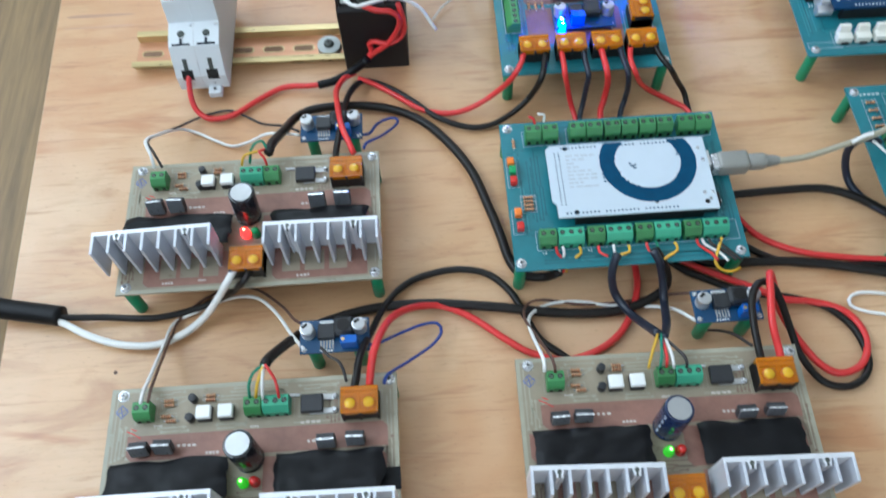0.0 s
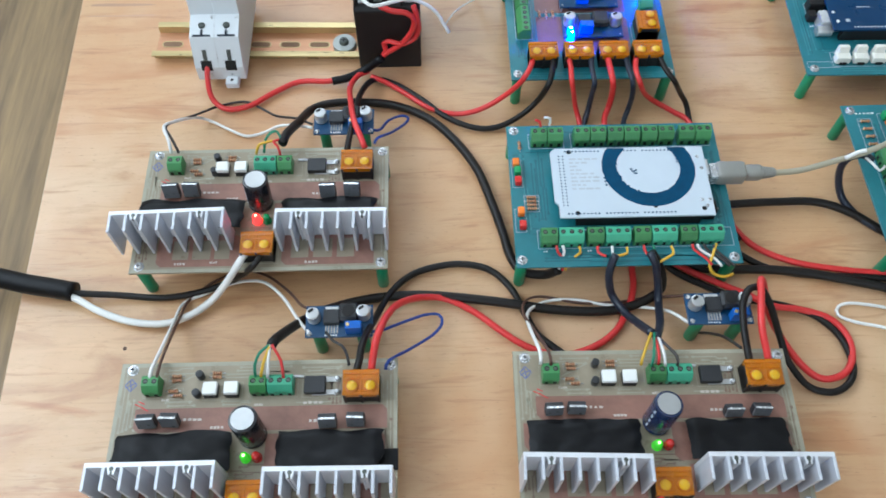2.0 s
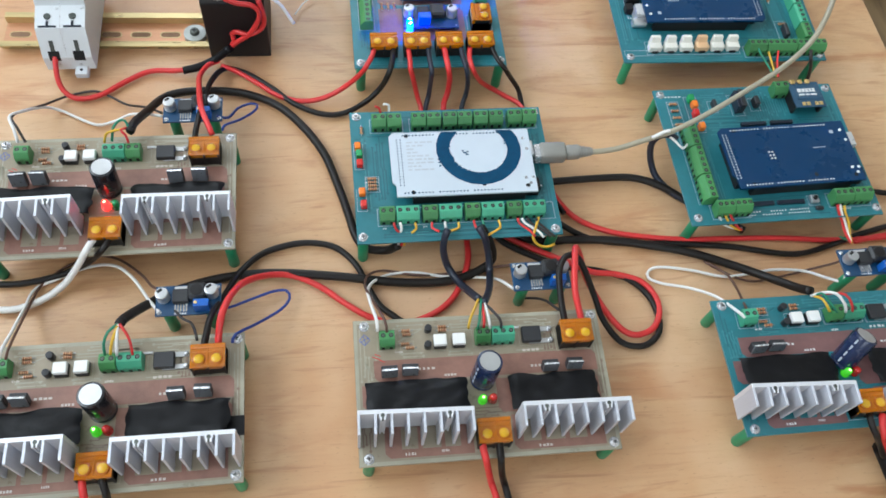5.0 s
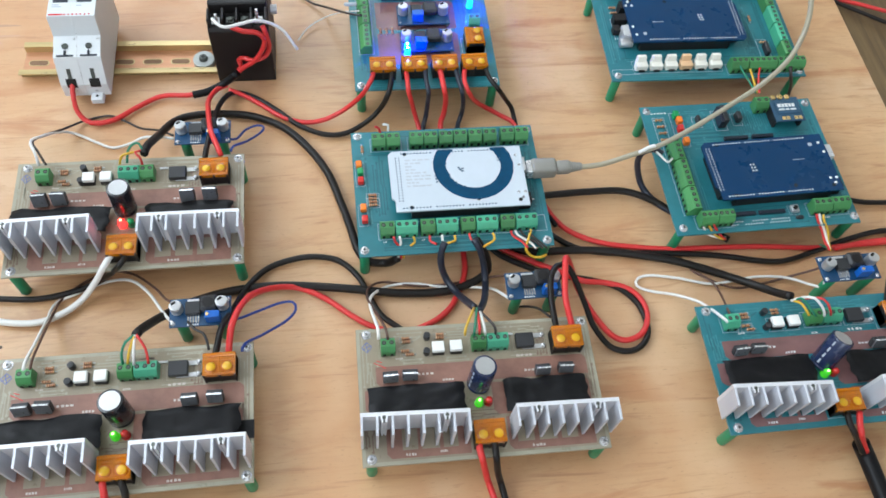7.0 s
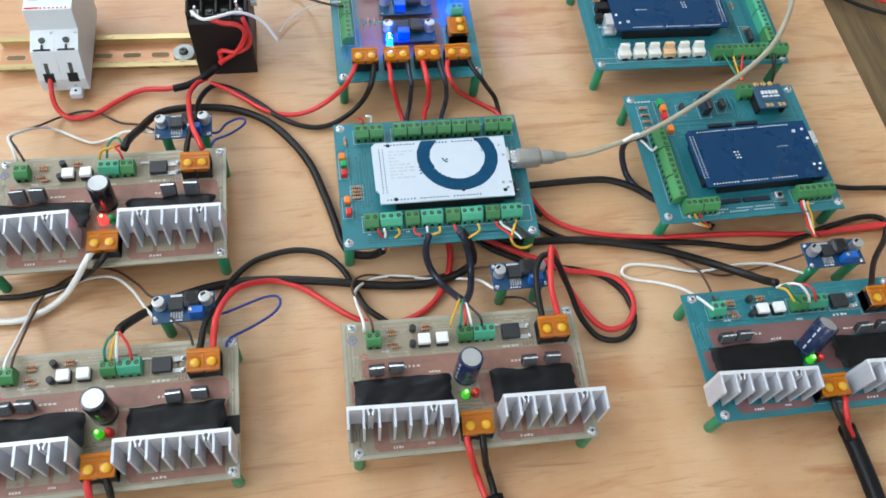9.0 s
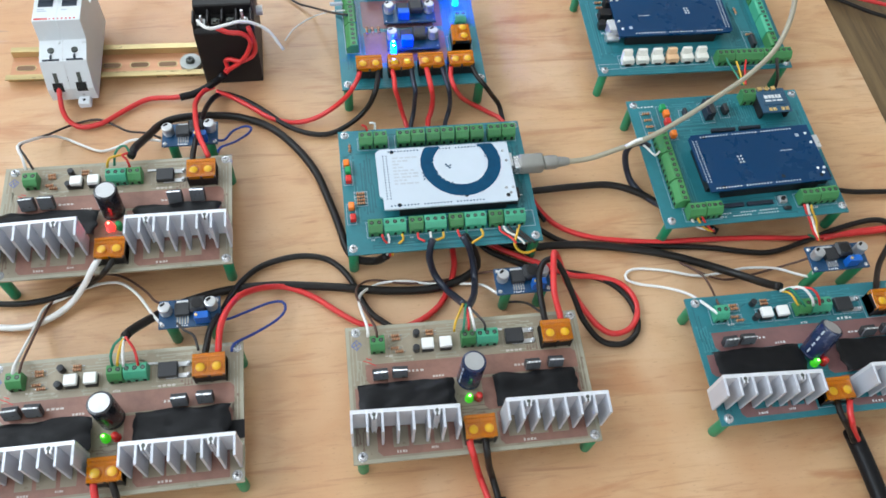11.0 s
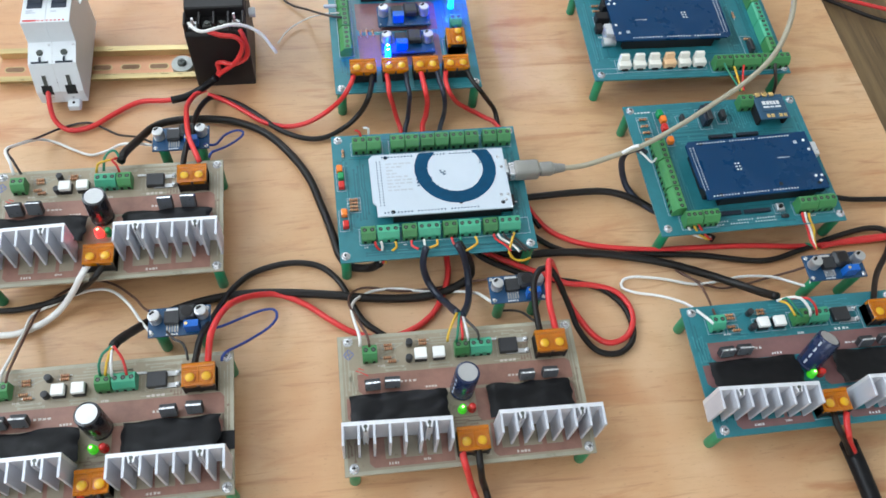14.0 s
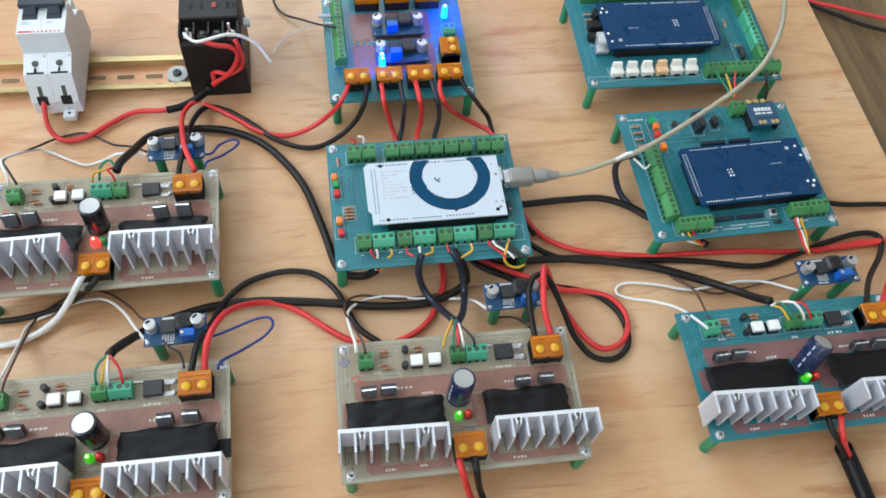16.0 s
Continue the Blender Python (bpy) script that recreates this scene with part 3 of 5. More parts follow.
        part("leg", bm, steel, body)
    return body


def dip(parent, x0, x1, y0, y1, colour, base=True, height=7.0):
    bm = box(x0 + 0.2, x1 - 0.2, y0 - 0.4, y1 + 0.2, 0.2, height * 0.52, 0.2) if base else None
    if base:
        b = part("socket", bm, plastic_black, parent, "black chip socket")
    bm = box(x0, x1, y0, y1, height * 0.52 if base else 0.4, height, 0.5)
    d = part("chip", bm, colour, b if base else parent, "white optocoupler chip" if colour is dip_white else "black chip")
    return d


def silk(parent, x, y, w, h, material=None, z=0.12, n=5, seed=1):
    """Unreadable print: a row of short bars."""
    rnd = random.Random(seed)
    bm = bmesh.new()
    step = w / n
    for k in range(n):
        ww = step * rnd.uniform(0.45, 0.8)
        box(x + k * step, x + k * step + ww, y, y + h * rnd.uniform(0.75, 1), z - 0.1, z, bm=bm)
    return part("print", bm, material or print_white, parent, "small pale print")


def pour(parent, x0, x1, y0, y1, material, z=0.09, bite=3.0):
    bm = bmesh.new()
    pts = [(x0 + bite, y0), (x1, y0), (x1, y1 - bite), (x1 - bite, y1), (x0, y1), (x0, y0 + bite)]
    low = [bm.verts.new((x, y, 0.01)) for x, y in pts]
    high = [bm.verts.new((x, y, z)) for x, y in pts]
    bm.faces.new(low[::-1])
    bm.faces.new(high)
    for i in range(len(pts)):
        bm.faces.new((low[i], low[(i + 1) % 6], high[(i + 1) % 6], high[i]))
    bmesh.ops.recalc_face_normals(bm, faces=bm.faces[:])
    return part("copper_area", bm, material, parent, "reddish brown copper area")


def traces(parent, runs, material, w=0.8, z=0.06):
    """Straight tracks on a board: x0, y0, x1, y1 each."""
    for x0, y0, x1, y1 in runs:
        d = Vector((x1 - x0, y1 - y0, 0))
        bm = box(0, d.length, -w / 2, w / 2, 0.005, z)
        bm.transform(Matrix.Translation((x0, y0, 0)) @ Matrix.Rotation(math.atan2(d.y, d.x), 4, "Z"))
        part("track", bm, material, parent)


def ribbon(bm, x0, y0, x1, y1, w, z):
    """One straight run of track: a low bar."""
    d = Vector((x1 - x0, y1 - y0, 0)).normalized() * (w / 2)
    e = Vector((-d.y, d.x, 0))
    a, b = Vector((x0, y0, 0)) - d, Vector((x1, y1, 0)) + d
    low = [bm.verts.new((p.x, p.y, 0.0)) for p in (a - e, b - e, b + e, a + e)]
    high = [bm.verts.new((p.x, p.y, z)) for p in (a - e, b - e, b + e, a + e)]
    bm.faces.new(high)
    for k in range(4):
        bm.faces.new((low[k], low[(k + 1) % 4], high[(k + 1) % 4], high[k]))


def routing(parent, fields, material, seed, w=0.75, pitch=2.1, z=0.05):
    """Bundles of parallel tracks with slanted jogs and round pads at their ends, one bundle to a field x0, x1, y0, y1."""
    rnd = random.Random(seed)
    bm = bmesh.new()
    for x0, x1, y0, y1 in fields:
        flat = x1 - x0 > y1 - y0
        long0, long1, side0, side1 = (x0, x1, y0, y1) if flat else (y0, y1, x0, x1)
        for k in range(int((side1 - side0) / pitch)):
            c = side0 + pitch * (k + 0.5)
            a = long0 + rnd.uniform(0, 0.25) * (long1 - long0)
            b = long1 - rnd.uniform(0, 0.3) * (long1 - long0)
            jog = a + rnd.uniform(0.25, 0.7) * (b - a)
            step = pitch * rnd.choice((-1, 0, 1)) * 0.5
            line = [(a, c), (jog, c), (jog + abs(step), c + step), (b, c + step)]
            line = [p if flat else (p[1], p[0]) for p in line]
            for p, q in zip(line, line[1:]):
                if p != q:
                    ribbon(bm, *p, *q, w, z)
            for p in (line[0], line[-1]):
                rod(*p, 0, z + 0.02, 0.95, 8, bm=bm)
    return tagged(part("copper_tracking", bm, material, parent), "fine copper tracks", kind="stuff")


def outlines(parent, frames, material=None, w=0.35, z=0.08):
    """Printed component outlines: x0, x1, y0, y1 each."""
    bm = bmesh.new()
    for x0, x1, y0, y1 in frames:
        for run in ((x0, y0, x1, y0), (x1, y0, x1, y1), (x1, y1, x0, y1), (x0, y1, x0, y0)):
            ribbon(bm, *run, w, z)
    return tagged(part("printed_legend", bm, material or print_white, parent), "pale printed component outlines", kind="stuff")


def driver(x, y, teal=False, sinks=((0, 68, 26, -1.5), (97, 163, 25, -0.8)), tapes=((6, 69), (95, 151)), swap=False, cap_lean=(-8, 0), cap_at=(80, 49), cap_sleeve=None, lit="green", upright=0.0, tongue=0.0, w=162.5, d=94.0, seed=1, rz=0.0):
    """A motor driver board on four posts; x, y is its front left corner."""
    look_of = "teal" if teal else "translucent beige"
    o = thing("motor_driver_board", x, y, PT, f"{look_of} motor driver board with finned heatsinks on green posts", "circuit board", rz, group="motor driver boards")
    part("circuit_board", box(0, w, 0, d, -1.6, 0, 0.15), teal_pcb if teal else clear_pcb, o, f"{look_of} circuit board")
    cop = copper_dark if teal else copper_rust
    pour(o, 12, w - 6, 52, 66, cop)
    pour(o, 16, 70, 4, 26, cop)
    pour(o, 95, w - 9, 4, 26, cop)
    pour(o, 88, 118, 28, 50, cop)
    pour(o, w - 18, w - 7, 28, 50, cop)
    pour(o, 4, 15, 34, 50, cop)
    track = teal_trace if teal else laminate_edge
    traces(o, [(4, 60, 4, 88), (6.5, 58, 6.5, 80), (28, 70, 44, 70), (28, 78, 44, 86), (60, 84, 76, 84), (104, 68, 130, 68), (w - 4, 12, w - 4, 84), (w - 6, 60, w - 6, 80), (20, 27.5, 60, 27.5), (100, 27.5, 150, 27.5)], track)
    routing(o, [(3, 15, 52, 72), (28, 46, 66.5, 72), (26, 48, 86, 92), (62, 106, 85, 92), (60, 78, 66.5, 71.5), (106, 132, 84, 92)], track if not teal else teal_light, seed * 7)
    routing(o, [(w - 11, w - 2, 30, 64), (2, 12, 8, 32), (70, 92, 22, 33), (122, 131, 66.5, 82)], laminate_dark if not teal else teal_trace, seed * 7 + 1)
    for x0, x1 in ((26, 36), (38.5, 50), (52.5, 62), (101, 112), (115, 127), (130, 141)):
        part("bare_window", box(x0, x1, 9, 22.5, 0.02, 0.13), clear_pcb if not teal else teal_pcb, o, "bare laminate between copper areas")
    outlines(o, [(49.4, 60.0, 70.6, 81), (61.6, 72.2, 70.6, 81), (107, 129, 71, 84), (15, 27, 72.4, 84.2), (76.4, 104.4, 71.4, 83.4), (130.6, 154, 66.2, 83.6), (29.5, 38, 71.8, 78), (29.5, 38, 80.8, 86.4), (69.8, 93, 5.2, 22.6)], laminate_edge if not teal else print_grey)
    if not teal:
        for k, e in enumerate(((0.2, w - 0.2, 0.2, 2.6), (0.2, w - 0.2, d - 2.6, d - 0.2), (0.2, 2.4, 2.6, d - 2.6), (w - 2.4, w - 0.2, 2.6, d - 2.6))):
            part("bare_rim", box(*e, -0.02, 0.05), laminate_edge, o, "pale bare laminate rim")
    for px, py in ((6, 4.5), (w - 4.5, 4.5), (7, d - 4.5), (w - 4.5, d - 4.5)):
        post(o, px, py, GROUND - PT)
    terminal(o, 16, 73.5, 2, mint=teal)
    if swap:
        terminal(o, 73.5, 72.5, 3, mint=True)
        terminal(o, 88.8, 72.5, 2)
    else:
        terminal(o, 77.5, 72.5, 2)
        terminal(o, 87.8, 72.5, 3, mint=True)
    barrier(o, 132.0, 152.5, 67.5, 82)
    barrier(o, 71.5, 91.5, 6.5, 21)
    for px, py in ((33.5, 85), (33.8, 82.4), (32.5, 76), (35.5, 73.2)):
        resistor(o, px, py, 5.2)
    resistor(o, 57, 86.5, 5.0)
    resistor(o, 57, 84.0, 5.0)
    for px, py in ((47.8, 84.5), (46.8, 73.5)):
        bm = rod(px, py, 0.8, 6.5, 2.3, 14, bevel=0.3)
        part("small_transistor", bm, chip_black, o, "small black transistor", smooth=True)
    back = 2.4 if swap else 0.0
    dip(o, 50.6 - back, 58.8 - back, 72.0, 79.5, dip_white, height=7)
    dip(o, 62.8 - back, 71.0 - back, 72.0, 79.5, dip_white, height=7)
    q = part("relay_chip", box(108.5, 120.8, 72.3, 82.5, 0.6, 4.6, 0.4), chip_black, o, "black surface-mounted converter")
    for py in (73.5, 81.5):
        part("pad", box(113, 127, py - 1.6, py + 1.6, 0.1, 0.9, 0.2), can_metal, q, "bright soldered pad")
        part("blob", rod(127.5, py, 0.1, 3.0, 1.9, 12, r2=1.2, bevel=0.3), steel, q, "solder blob", smooth=True)
    part("converter_tab", box(101.5, 107.5, 82.8, 84.2, 0.1, 1.6, 0.2), tab_grey, o)
    for px, py, yaw in ((21.5, 54.5, 2), (34.2, 55.0, -2), (123.3, 52.5, 1), (139.0, 53.0, -2)):
        transistor(o, px, py - 1.0, yaw, 11.0 + upright, lean=-14)
    (a0, a1), (b0, b1) = tapes
    tape(o, a0, a1, 27.5, 50.5, 10.0, 6.5, seed * 3.3)
    tape(o, b0, b1, 26.5, 50.0, 10.0, 6.5, seed * 5.7 + 2, tongue)
    for x0, x1, yb, yaw in sinks:
        heatsink(o, x0, x1, yb, yaw=yaw)
    can(o, cap_at[0], cap_at[1], 8.0, 26.5, cap_lean, cap_sleeve)
    gx, rx = (84.4, 78.0) if swap else (78.0, 84.4)
    led(o, gx, 36.0, green_glow if lit == "green" else led_green, "lit green indicator lamp" if lit == "green" else "unlit green indicator lamp")
    led(o, rx, 36.2, red_glow if lit == "red" else led_red, "lit red indicator lamp" if lit == "red" else "unlit red indicator lamp")
    for k, (px, py, ww, hh) in enumerate(((40, 58.5, 11, 1.6), (56, 53.5, 8, 1.6), (112, 56.2, 10, 1.6), (108, 67.0, 12, 1.8), (28, 5.2, 7, 1.8), (50, 6, 5, 1.6), (26, 70.5, 5, 1.4), (80, 66.5, 5, 1.6), (110, 5.0, 9, 1.8))):
        silk(o, px, py, ww, hh, print_pale if not teal else print_white, n=4, seed=k + seed * 17)
    if not teal:
        traces(o, [(3.6, 80.5, 7, 84.2), (7, 84.2, 10.4, 80.5), (10.4, 80.5, 7, 76.8), (7, 76.8, 3.6, 80.5), (4.0, 79.0, 10.0, 82.0), (7.6, 77.6, 6.2, 83.4)], ink_blue, 0.55, 0.13)
        traces(o, [(11, 69, 15, 67.2), (15, 67.2, 19, 64.8), (13, 70.5, 16.5, 69.0)], red_pvc, 0.6, 0.14)
    return o


def step_down(x, y, top, w=42.0, d=21.0, rz=0.0, seed=0):
    """A small voltage converter on two posts; x, y is its front left corner."""
    o = thing("step_down_module", x, y, top, "small blue step-down voltage module on green posts", "voltage module", rz, group="step-down modules")
    part("circuit_board", box(0, w, 0, d, -1.6, 0, 0.15), buck_pcb, o, "blue circuit board")
    can(o, 5.2, 12.2, 4.2, 8.6, sleeve=can_metal)
    can(o, w - 5.4, 13.6, 4.2, 8.6, sleeve=can_metal)
    bm = box(20.5, 32.5, 8.5, 20.0, 0.2, 7.0, 1.6)
    core = part("inductor", bm, chip_black, o, "square black inductor")
    part("winding", rod(26.5, 14.2, 6.6, 7.4, 4.0, 20, bevel=0.3), plastic_black, core)
    t = part("trimmer", box(25.0, 34.6, 1.4, 6.4, 0.3, 9.6, 0.25), trim_blue, o, "blue multi-turn trimmer")
    part("adjusting_screw", rod(26.6, 3.9, 9.4, 10.3, 1.1, 12), brass, t, "brass adjusting screw")
    c = part("regulator", box(11.2, 21.0, 7.5, 16.5, 0.3, 4.6, 0.3), chip_black, o, "black regulator chip")
    part("tab", box(11.8, 20.4, 16.0, 19.6, 0.2, 1.5, 0.2), tab_grey, c, "tinned tab")
    for k in range(5):
        part("pin", box(12.2 + 1.75 * k, 13.0 + 1.75 * k, 2.2, 7.6, 0.15, 1.0), steel, c)
    for px, py in ((2.4, 2.4), (w - 2.4, 2.4), (2.4, d - 2.4), (w - 2.4, d - 2.4)):
        part("solder_pad", rod(px, py, 0, 0.9, 1.7, 12, r2=1.0), steel, o, "solder pad", smooth=True)
    for px, py in ((7.5, 3.4), (w - 6.5, 3.4)):
        post(o, px, py, GROUND - top, screw=False)
    silk(o, 12, 0.5, 8, 1.2, seed=seed)
    return o


def pin_row(parent, x0, y0, x1, y1, n, material, z=0.12, size=0.55, skip=()):
    bm = bmesh.new()
    for k in range(n):
        if k in skip:
            continue
        u = k / (n - 1)
        cx, cy = x0 + (x1 - x0) * u, y0 + (y1 - y0) * u
        rod(cx, cy, z - 0.12, z + 0.12, size, 8, bm=bm)
    return part("solder_joints", bm, material, parent, "row of pin joints")


def controller(parent, x, y, z, white, flip=False, w=101.5, d=53.3, turn=0.0):
    """A plug-in controller card, underside up, on pin headers; x, y is its front left corner, z its upper face."""
    m = Matrix.Translation((x, y, z)) @ Matrix.Rotation(radians(turn), 4, "Z")
    if flip:
        m = m @ Matrix.Translation((w, d, 0)) @ Matrix.Rotation(math.pi, 4, "Z")
    bm = bmesh.new()
    outline = ((0, 12), (2.5, 9.5), (2.5, 0), (w, 0), (w, d), (3, d), (0, d - 3))
    low = [bm.verts.new((a, b, -1.6)) for a, b in outline]
    high = [bm.verts.new((a, b, 0)) for a, b in outline]
    bm.faces.new(low[::-1])
    bm.faces.new(high)
    n = len(outline)
    for i in range(n):
        bm.faces.new((low[i], low[(i + 1) % n], high[(i + 1) % n], high[i]))
    bmesh.ops.recalc_face_normals(bm, faces=bm.faces[:])
    bm.transform(m)
    c = part("controller_card", bm, white_pcb if white else blue_pcb, parent, "white-faced plug-in controller card" if white else "dark blue plug-in controller card")
    joint = navy_ink if white else print_white

    def sub(name, bm, material, label="", smooth=False):
        bm.transform(m)
        return part(name, bm, material, c, label, smooth)

    def row(x0, y0, x1, y1, n, skip=(), material=joint, size=0.5):
        bm = bmesh.new()
        for k in range(n):
            if k not in skip:
                u = k / (n - 1)
                rod(x0 + (x1 - x0) * u, y0 + (y1 - y0) * u, -0.02, 0.22, size, 8, bm=bm)
        return sub("solder_joints", bm, material)

    row(8, 2.6, 76, 2.6, 29, (9, 19), size=0.62)
    row(10, d - 2.6, 86, d - 2.6, 32, (10, 20), size=0.62)
    edge = 5.4 if white else 2.6
    row(edge, 9, edge, 47, 17)
    row(edge + 2.6, 9, edge + 2.6, 47, 17)
    for hx, hy in ((12.5, 50.4), (13.8, 3.0), (64, 7.5), (95, 5)):
        sub("mounting_hole", rod(hx, hy, -0.02, 0.06, 1.6, 14), hole_shade)
    for hx, hy in ((97, 45), (98.5, 36), (94.5, 11.5), (99.6, 11.5), (97.3, 7)):
        sub("solder_blob", rod(hx, hy, 0, 0.8, 1.25, 10, r2=0.8), steel if white else print_white, smooth=True)
    for cx in (34.0, 36.6):
        row(cx, 29.5, cx + 0.6, 24.0, 3, material=joint, size=0.75)
    for x0, x1, y0, y1 in ((14, 94, 0.6, 4.6), (14, 94, d - 4.6, d - 0.6), (4, 9, 7, 46)):
        sub("pin_header", box(x0, x1, y0, y1, -11.6, -1.7, 0.2), plastic_black, "black pin header")
    sub("usb_socket", box(w - 10, w + (2.5 if white else 6), 32, 44, -12.0, -1.7, 0.3), tab_grey, "silver cable socket")
    sub("power_jack", box(w - 11, w + 2.5, 3.5, 12.5, -12.4, -1.7, 0.4), plastic_black, "black power jack")
    if white:
        bm = bmesh.new()
        cx, cy, lim = 63.6, 36.5, d - 0.4
        prev = None
        for k in range(121):
            a = 2 * math.pi * k / 120
            ri = 20.8 + (1.8 * noise.noise((a * 14, 5, 3)) if 2.9 < a < 4.4 else 0) + 0.5 * noise.noise((math.cos(a) * 2, math.sin(a) * 2, 1)) + 0.5 * noise.noise((a * 9, 3, 1)) - 1.5 * max(0, -math.sin(a))
            ro = 30.6 + 0.4 * noise.noise((a * 8, 7, 2)) - 1.2 * max(0, -math.sin(a))
            s = math.sin(a)
            if s > 0:
                ro = min(ro, (lim - cy) / s)
            if abs(math.cos(a)) > 0 and math.cos(a) > 0:
                ro = min(ro, (w - 0.6 - cx) / math.cos(a))
            if ro <= ri + 0.2:
                prev = None
                continue
            pair = (bm.verts.new((cx + ri * math.cos(a), cy + ri * s, 0.1)), bm.verts.new((cx + ro * math.cos(a), cy + ro * s, 0.1)))
            if prev:
                bm.faces.new((prev[0], prev[1], pair[1], pair[0]))
            prev = pair
        sub("printed_ring", bm, navy_ink, "worn dark blue printed ring")
        for k in range(9):
            bm = bmesh.new()
            rnd = random.Random(k)
            px = 12
            while px < 28:
                ww = rnd.uniform(2, 5)
                box(px, px + ww, 44 - 2.9 * k, 45.3 - 2.9 * k, 0.02, 0.08, bm=bm)
                px += ww + rnd.uniform(0.6, 1.6)
                if rnd.random() < 0.12:
                    break
            sub("print", bm, print_faint, "fine grey print")
        bm = bmesh.new()
        for px, py, ww in ((52.0, 33.8, 2.6), (53.6, 32.2, 2.2), (51.4, 35.4, 1.6), (54.6, 34.6, 1.4)):
            box(px, px + ww, py, py + 1.1, 0.02, 0.09, bm=bm)
        sub("print", bm, navy_ink)
        row(83, 50, 83, 41, 5, size=0.7)
        row(86, 50, 86, 41, 5, size=0.7)
    else:
        bm = bmesh.new()
        box(70, 80, 30.5, 31.2, 0.02, 0.08, bm=bm)
        box(88, 91, 42.5, 45.5, 0.02, 0.08, bm=bm)
        sub("print", bm, print_grey)
    return c


def board(name, x0, x1, y0, y1, label, posts, group="controller boards", rz=0.0):
    o = thing(name, x0, y0, PT, label, "circuit board", rz, group=group)
    part("circuit_board", box(0, x1 - x0, 0, y1 - y0, -1.6, 0, 0.15), teal_pcb, o, "teal circuit board")
    for px, py in posts:
        post(o, px, py, GROUND - PT)
    return o


# ---- motor drivers ----
driver(-270, -27.5, sinks=((-6, 64, 27.5, 1.5), (95, 163, 27.5, -0.6)), tapes=((2, 70), (94, 155)), swap=True, cap_lean=(-3, 2), cap_at=(79, 50), lit="red", upright=3.0, seed=1)
driver(-263.5, -181.5, sinks=((1.0, 69, 28, 0.0), (93.5, 161.5, 24, -0.6)), tapes=((6, 70), (95, 154)), cap_lean=(-4, -2), cap_at=(81, 49), upright=1.5, tongue=9.0, seed=2)
driver(-34, -179.0, rz=-0.7, w=161.5, cap_lean=(-6, 4), cap_at=(79.5, 49.5), cap_sleeve=sleeve_blue, seed=3)
driver(209.5, -180.5, teal=True, sinks=((-3.5, 64.5, 25.5, -2.5), (99.5, 166.5, 23.5, -2.0)), cap_lean=(-23, 20), cap_at=(78, 43.5), cap_sleeve=sleeve_blue, seed=4)

# ---- step-down modules ----
step_down(-160.5, 81, 19, seed=1)
step_down(-157.5, -72, 20, w=41, seed=2)
step_down(76.5, -69, 20, w=40, seed=3)
step_down(312.6, -75.4, 25, w=45, rz=0.5, seed=4)

# ---- main controller board ----
main = board("controller_board", -26.5, 117, -29, 81.5, "teal controller board carrying a white-faced card on green posts", ((4, 5), (138.5, 4.5), (5, 106), (139, 106)))
x = 16.0
for ways, mint in ((2, False), (3, True)) * 4:
    terminal(main, x, 14, ways, mint, pitch=5.4)
    x += ways * 5.4 + (0.6 if ways == 2 else 1.9)
for x in (15.5, 26.6, 44.5, 55.6, 67.4, 78.6, 90.4, 101.8, 115.8, 127.0):
    terminal(main, x, 92, 2, False, pitch=5.4, height=11)
controller(main, 26.5, 29, 11.6, True)
for px, py, mt, lb in ((4.5, 78, led_orange, "orange"), (5.2, 71.5, led_green, "green"), (5.2, 63.5, led_red, "red"), (5.5, 39.5, led_orange, "orange"), (6, 29.5, led_red, "red")):
    bm = box(px - 2.3, px + 2.3, py - 2.8, py + 2.8, 0.2, 5.2, 0.9, segments=2)
    part("indicator_led", bm, mt, main, f"unlit {lb} indicator lamp")
for k in range(4):
    resistor(main, 13, 42.5 + 2.9 * k, 6)
resistor(main, 8, 93, 6, "y")
traces(main, [(10, 24, 10, 86), (12, 24, 130, 24), (12, 88, 130, 88), (134, 20, 134, 96), (3, 86, 9, 86), (8, 28, 16, 28)], teal_trace)
silk(main, 18, 10.5, 3, 1.2, seed=31, n=2)
silk(main, 46, 10.5, 3, 1.2, seed=32, n=2)
silk(main, 133, 40, 2, 1.2, seed=33, n=2)

routing(main, [(14, 26, 30, 88), (128, 142, 24, 92), (16, 128, 3, 12), (16, 128, 24.5, 28.5), (20, 128, 83.5, 90.5), (30, 124, 103.5, 109)], teal_trace, 61)
routing(main, [(8, 14, 10, 90), (30, 120, 4, 9), (130, 138, 30, 80)], teal_light, 62)
outlines(main, [(15, 140, 13, 26.4), (14.5, 38.5, 91, 103), (43.5, 138.6, 91, 103), (8.4, 17.8, 40.8, 53.4), (1.6, 8.2, 25.6, 43), (1.6, 8.2, 60, 82)], print_grey)

plug = thing("cable_plug", 0, 0, 0, "pale grey moulded computer cable plug", "cable plug")
part("shell", box(104.6, 109, 29, 40, 25.0, 34.0, 0.3), steel, plug, "silver metal shell")
bm = box(108, 128, 28.2, 41.0, 24.0, 36.0, 2.6, segments=3)
box(126.5, 140, 29.6, 39.4, 25.2, 34.6, 3.2, bm, segments=3)
part("moulded_grip", bm, plug_grey, plug, "translucent grey grip", smooth=True)
bm = rod(34.3, 30, 137, 148, 4.2, 14, r2=2.8, axis="x")
for k in range(4):
    rod(34.3, 30, 139 + 2.2 * k, 140 + 2.2 * k, 4.3 - 0.3 * k, 14, axis="x", bm=bm)
part("strain_relief", bm, plug_grey, plug, smooth=True)

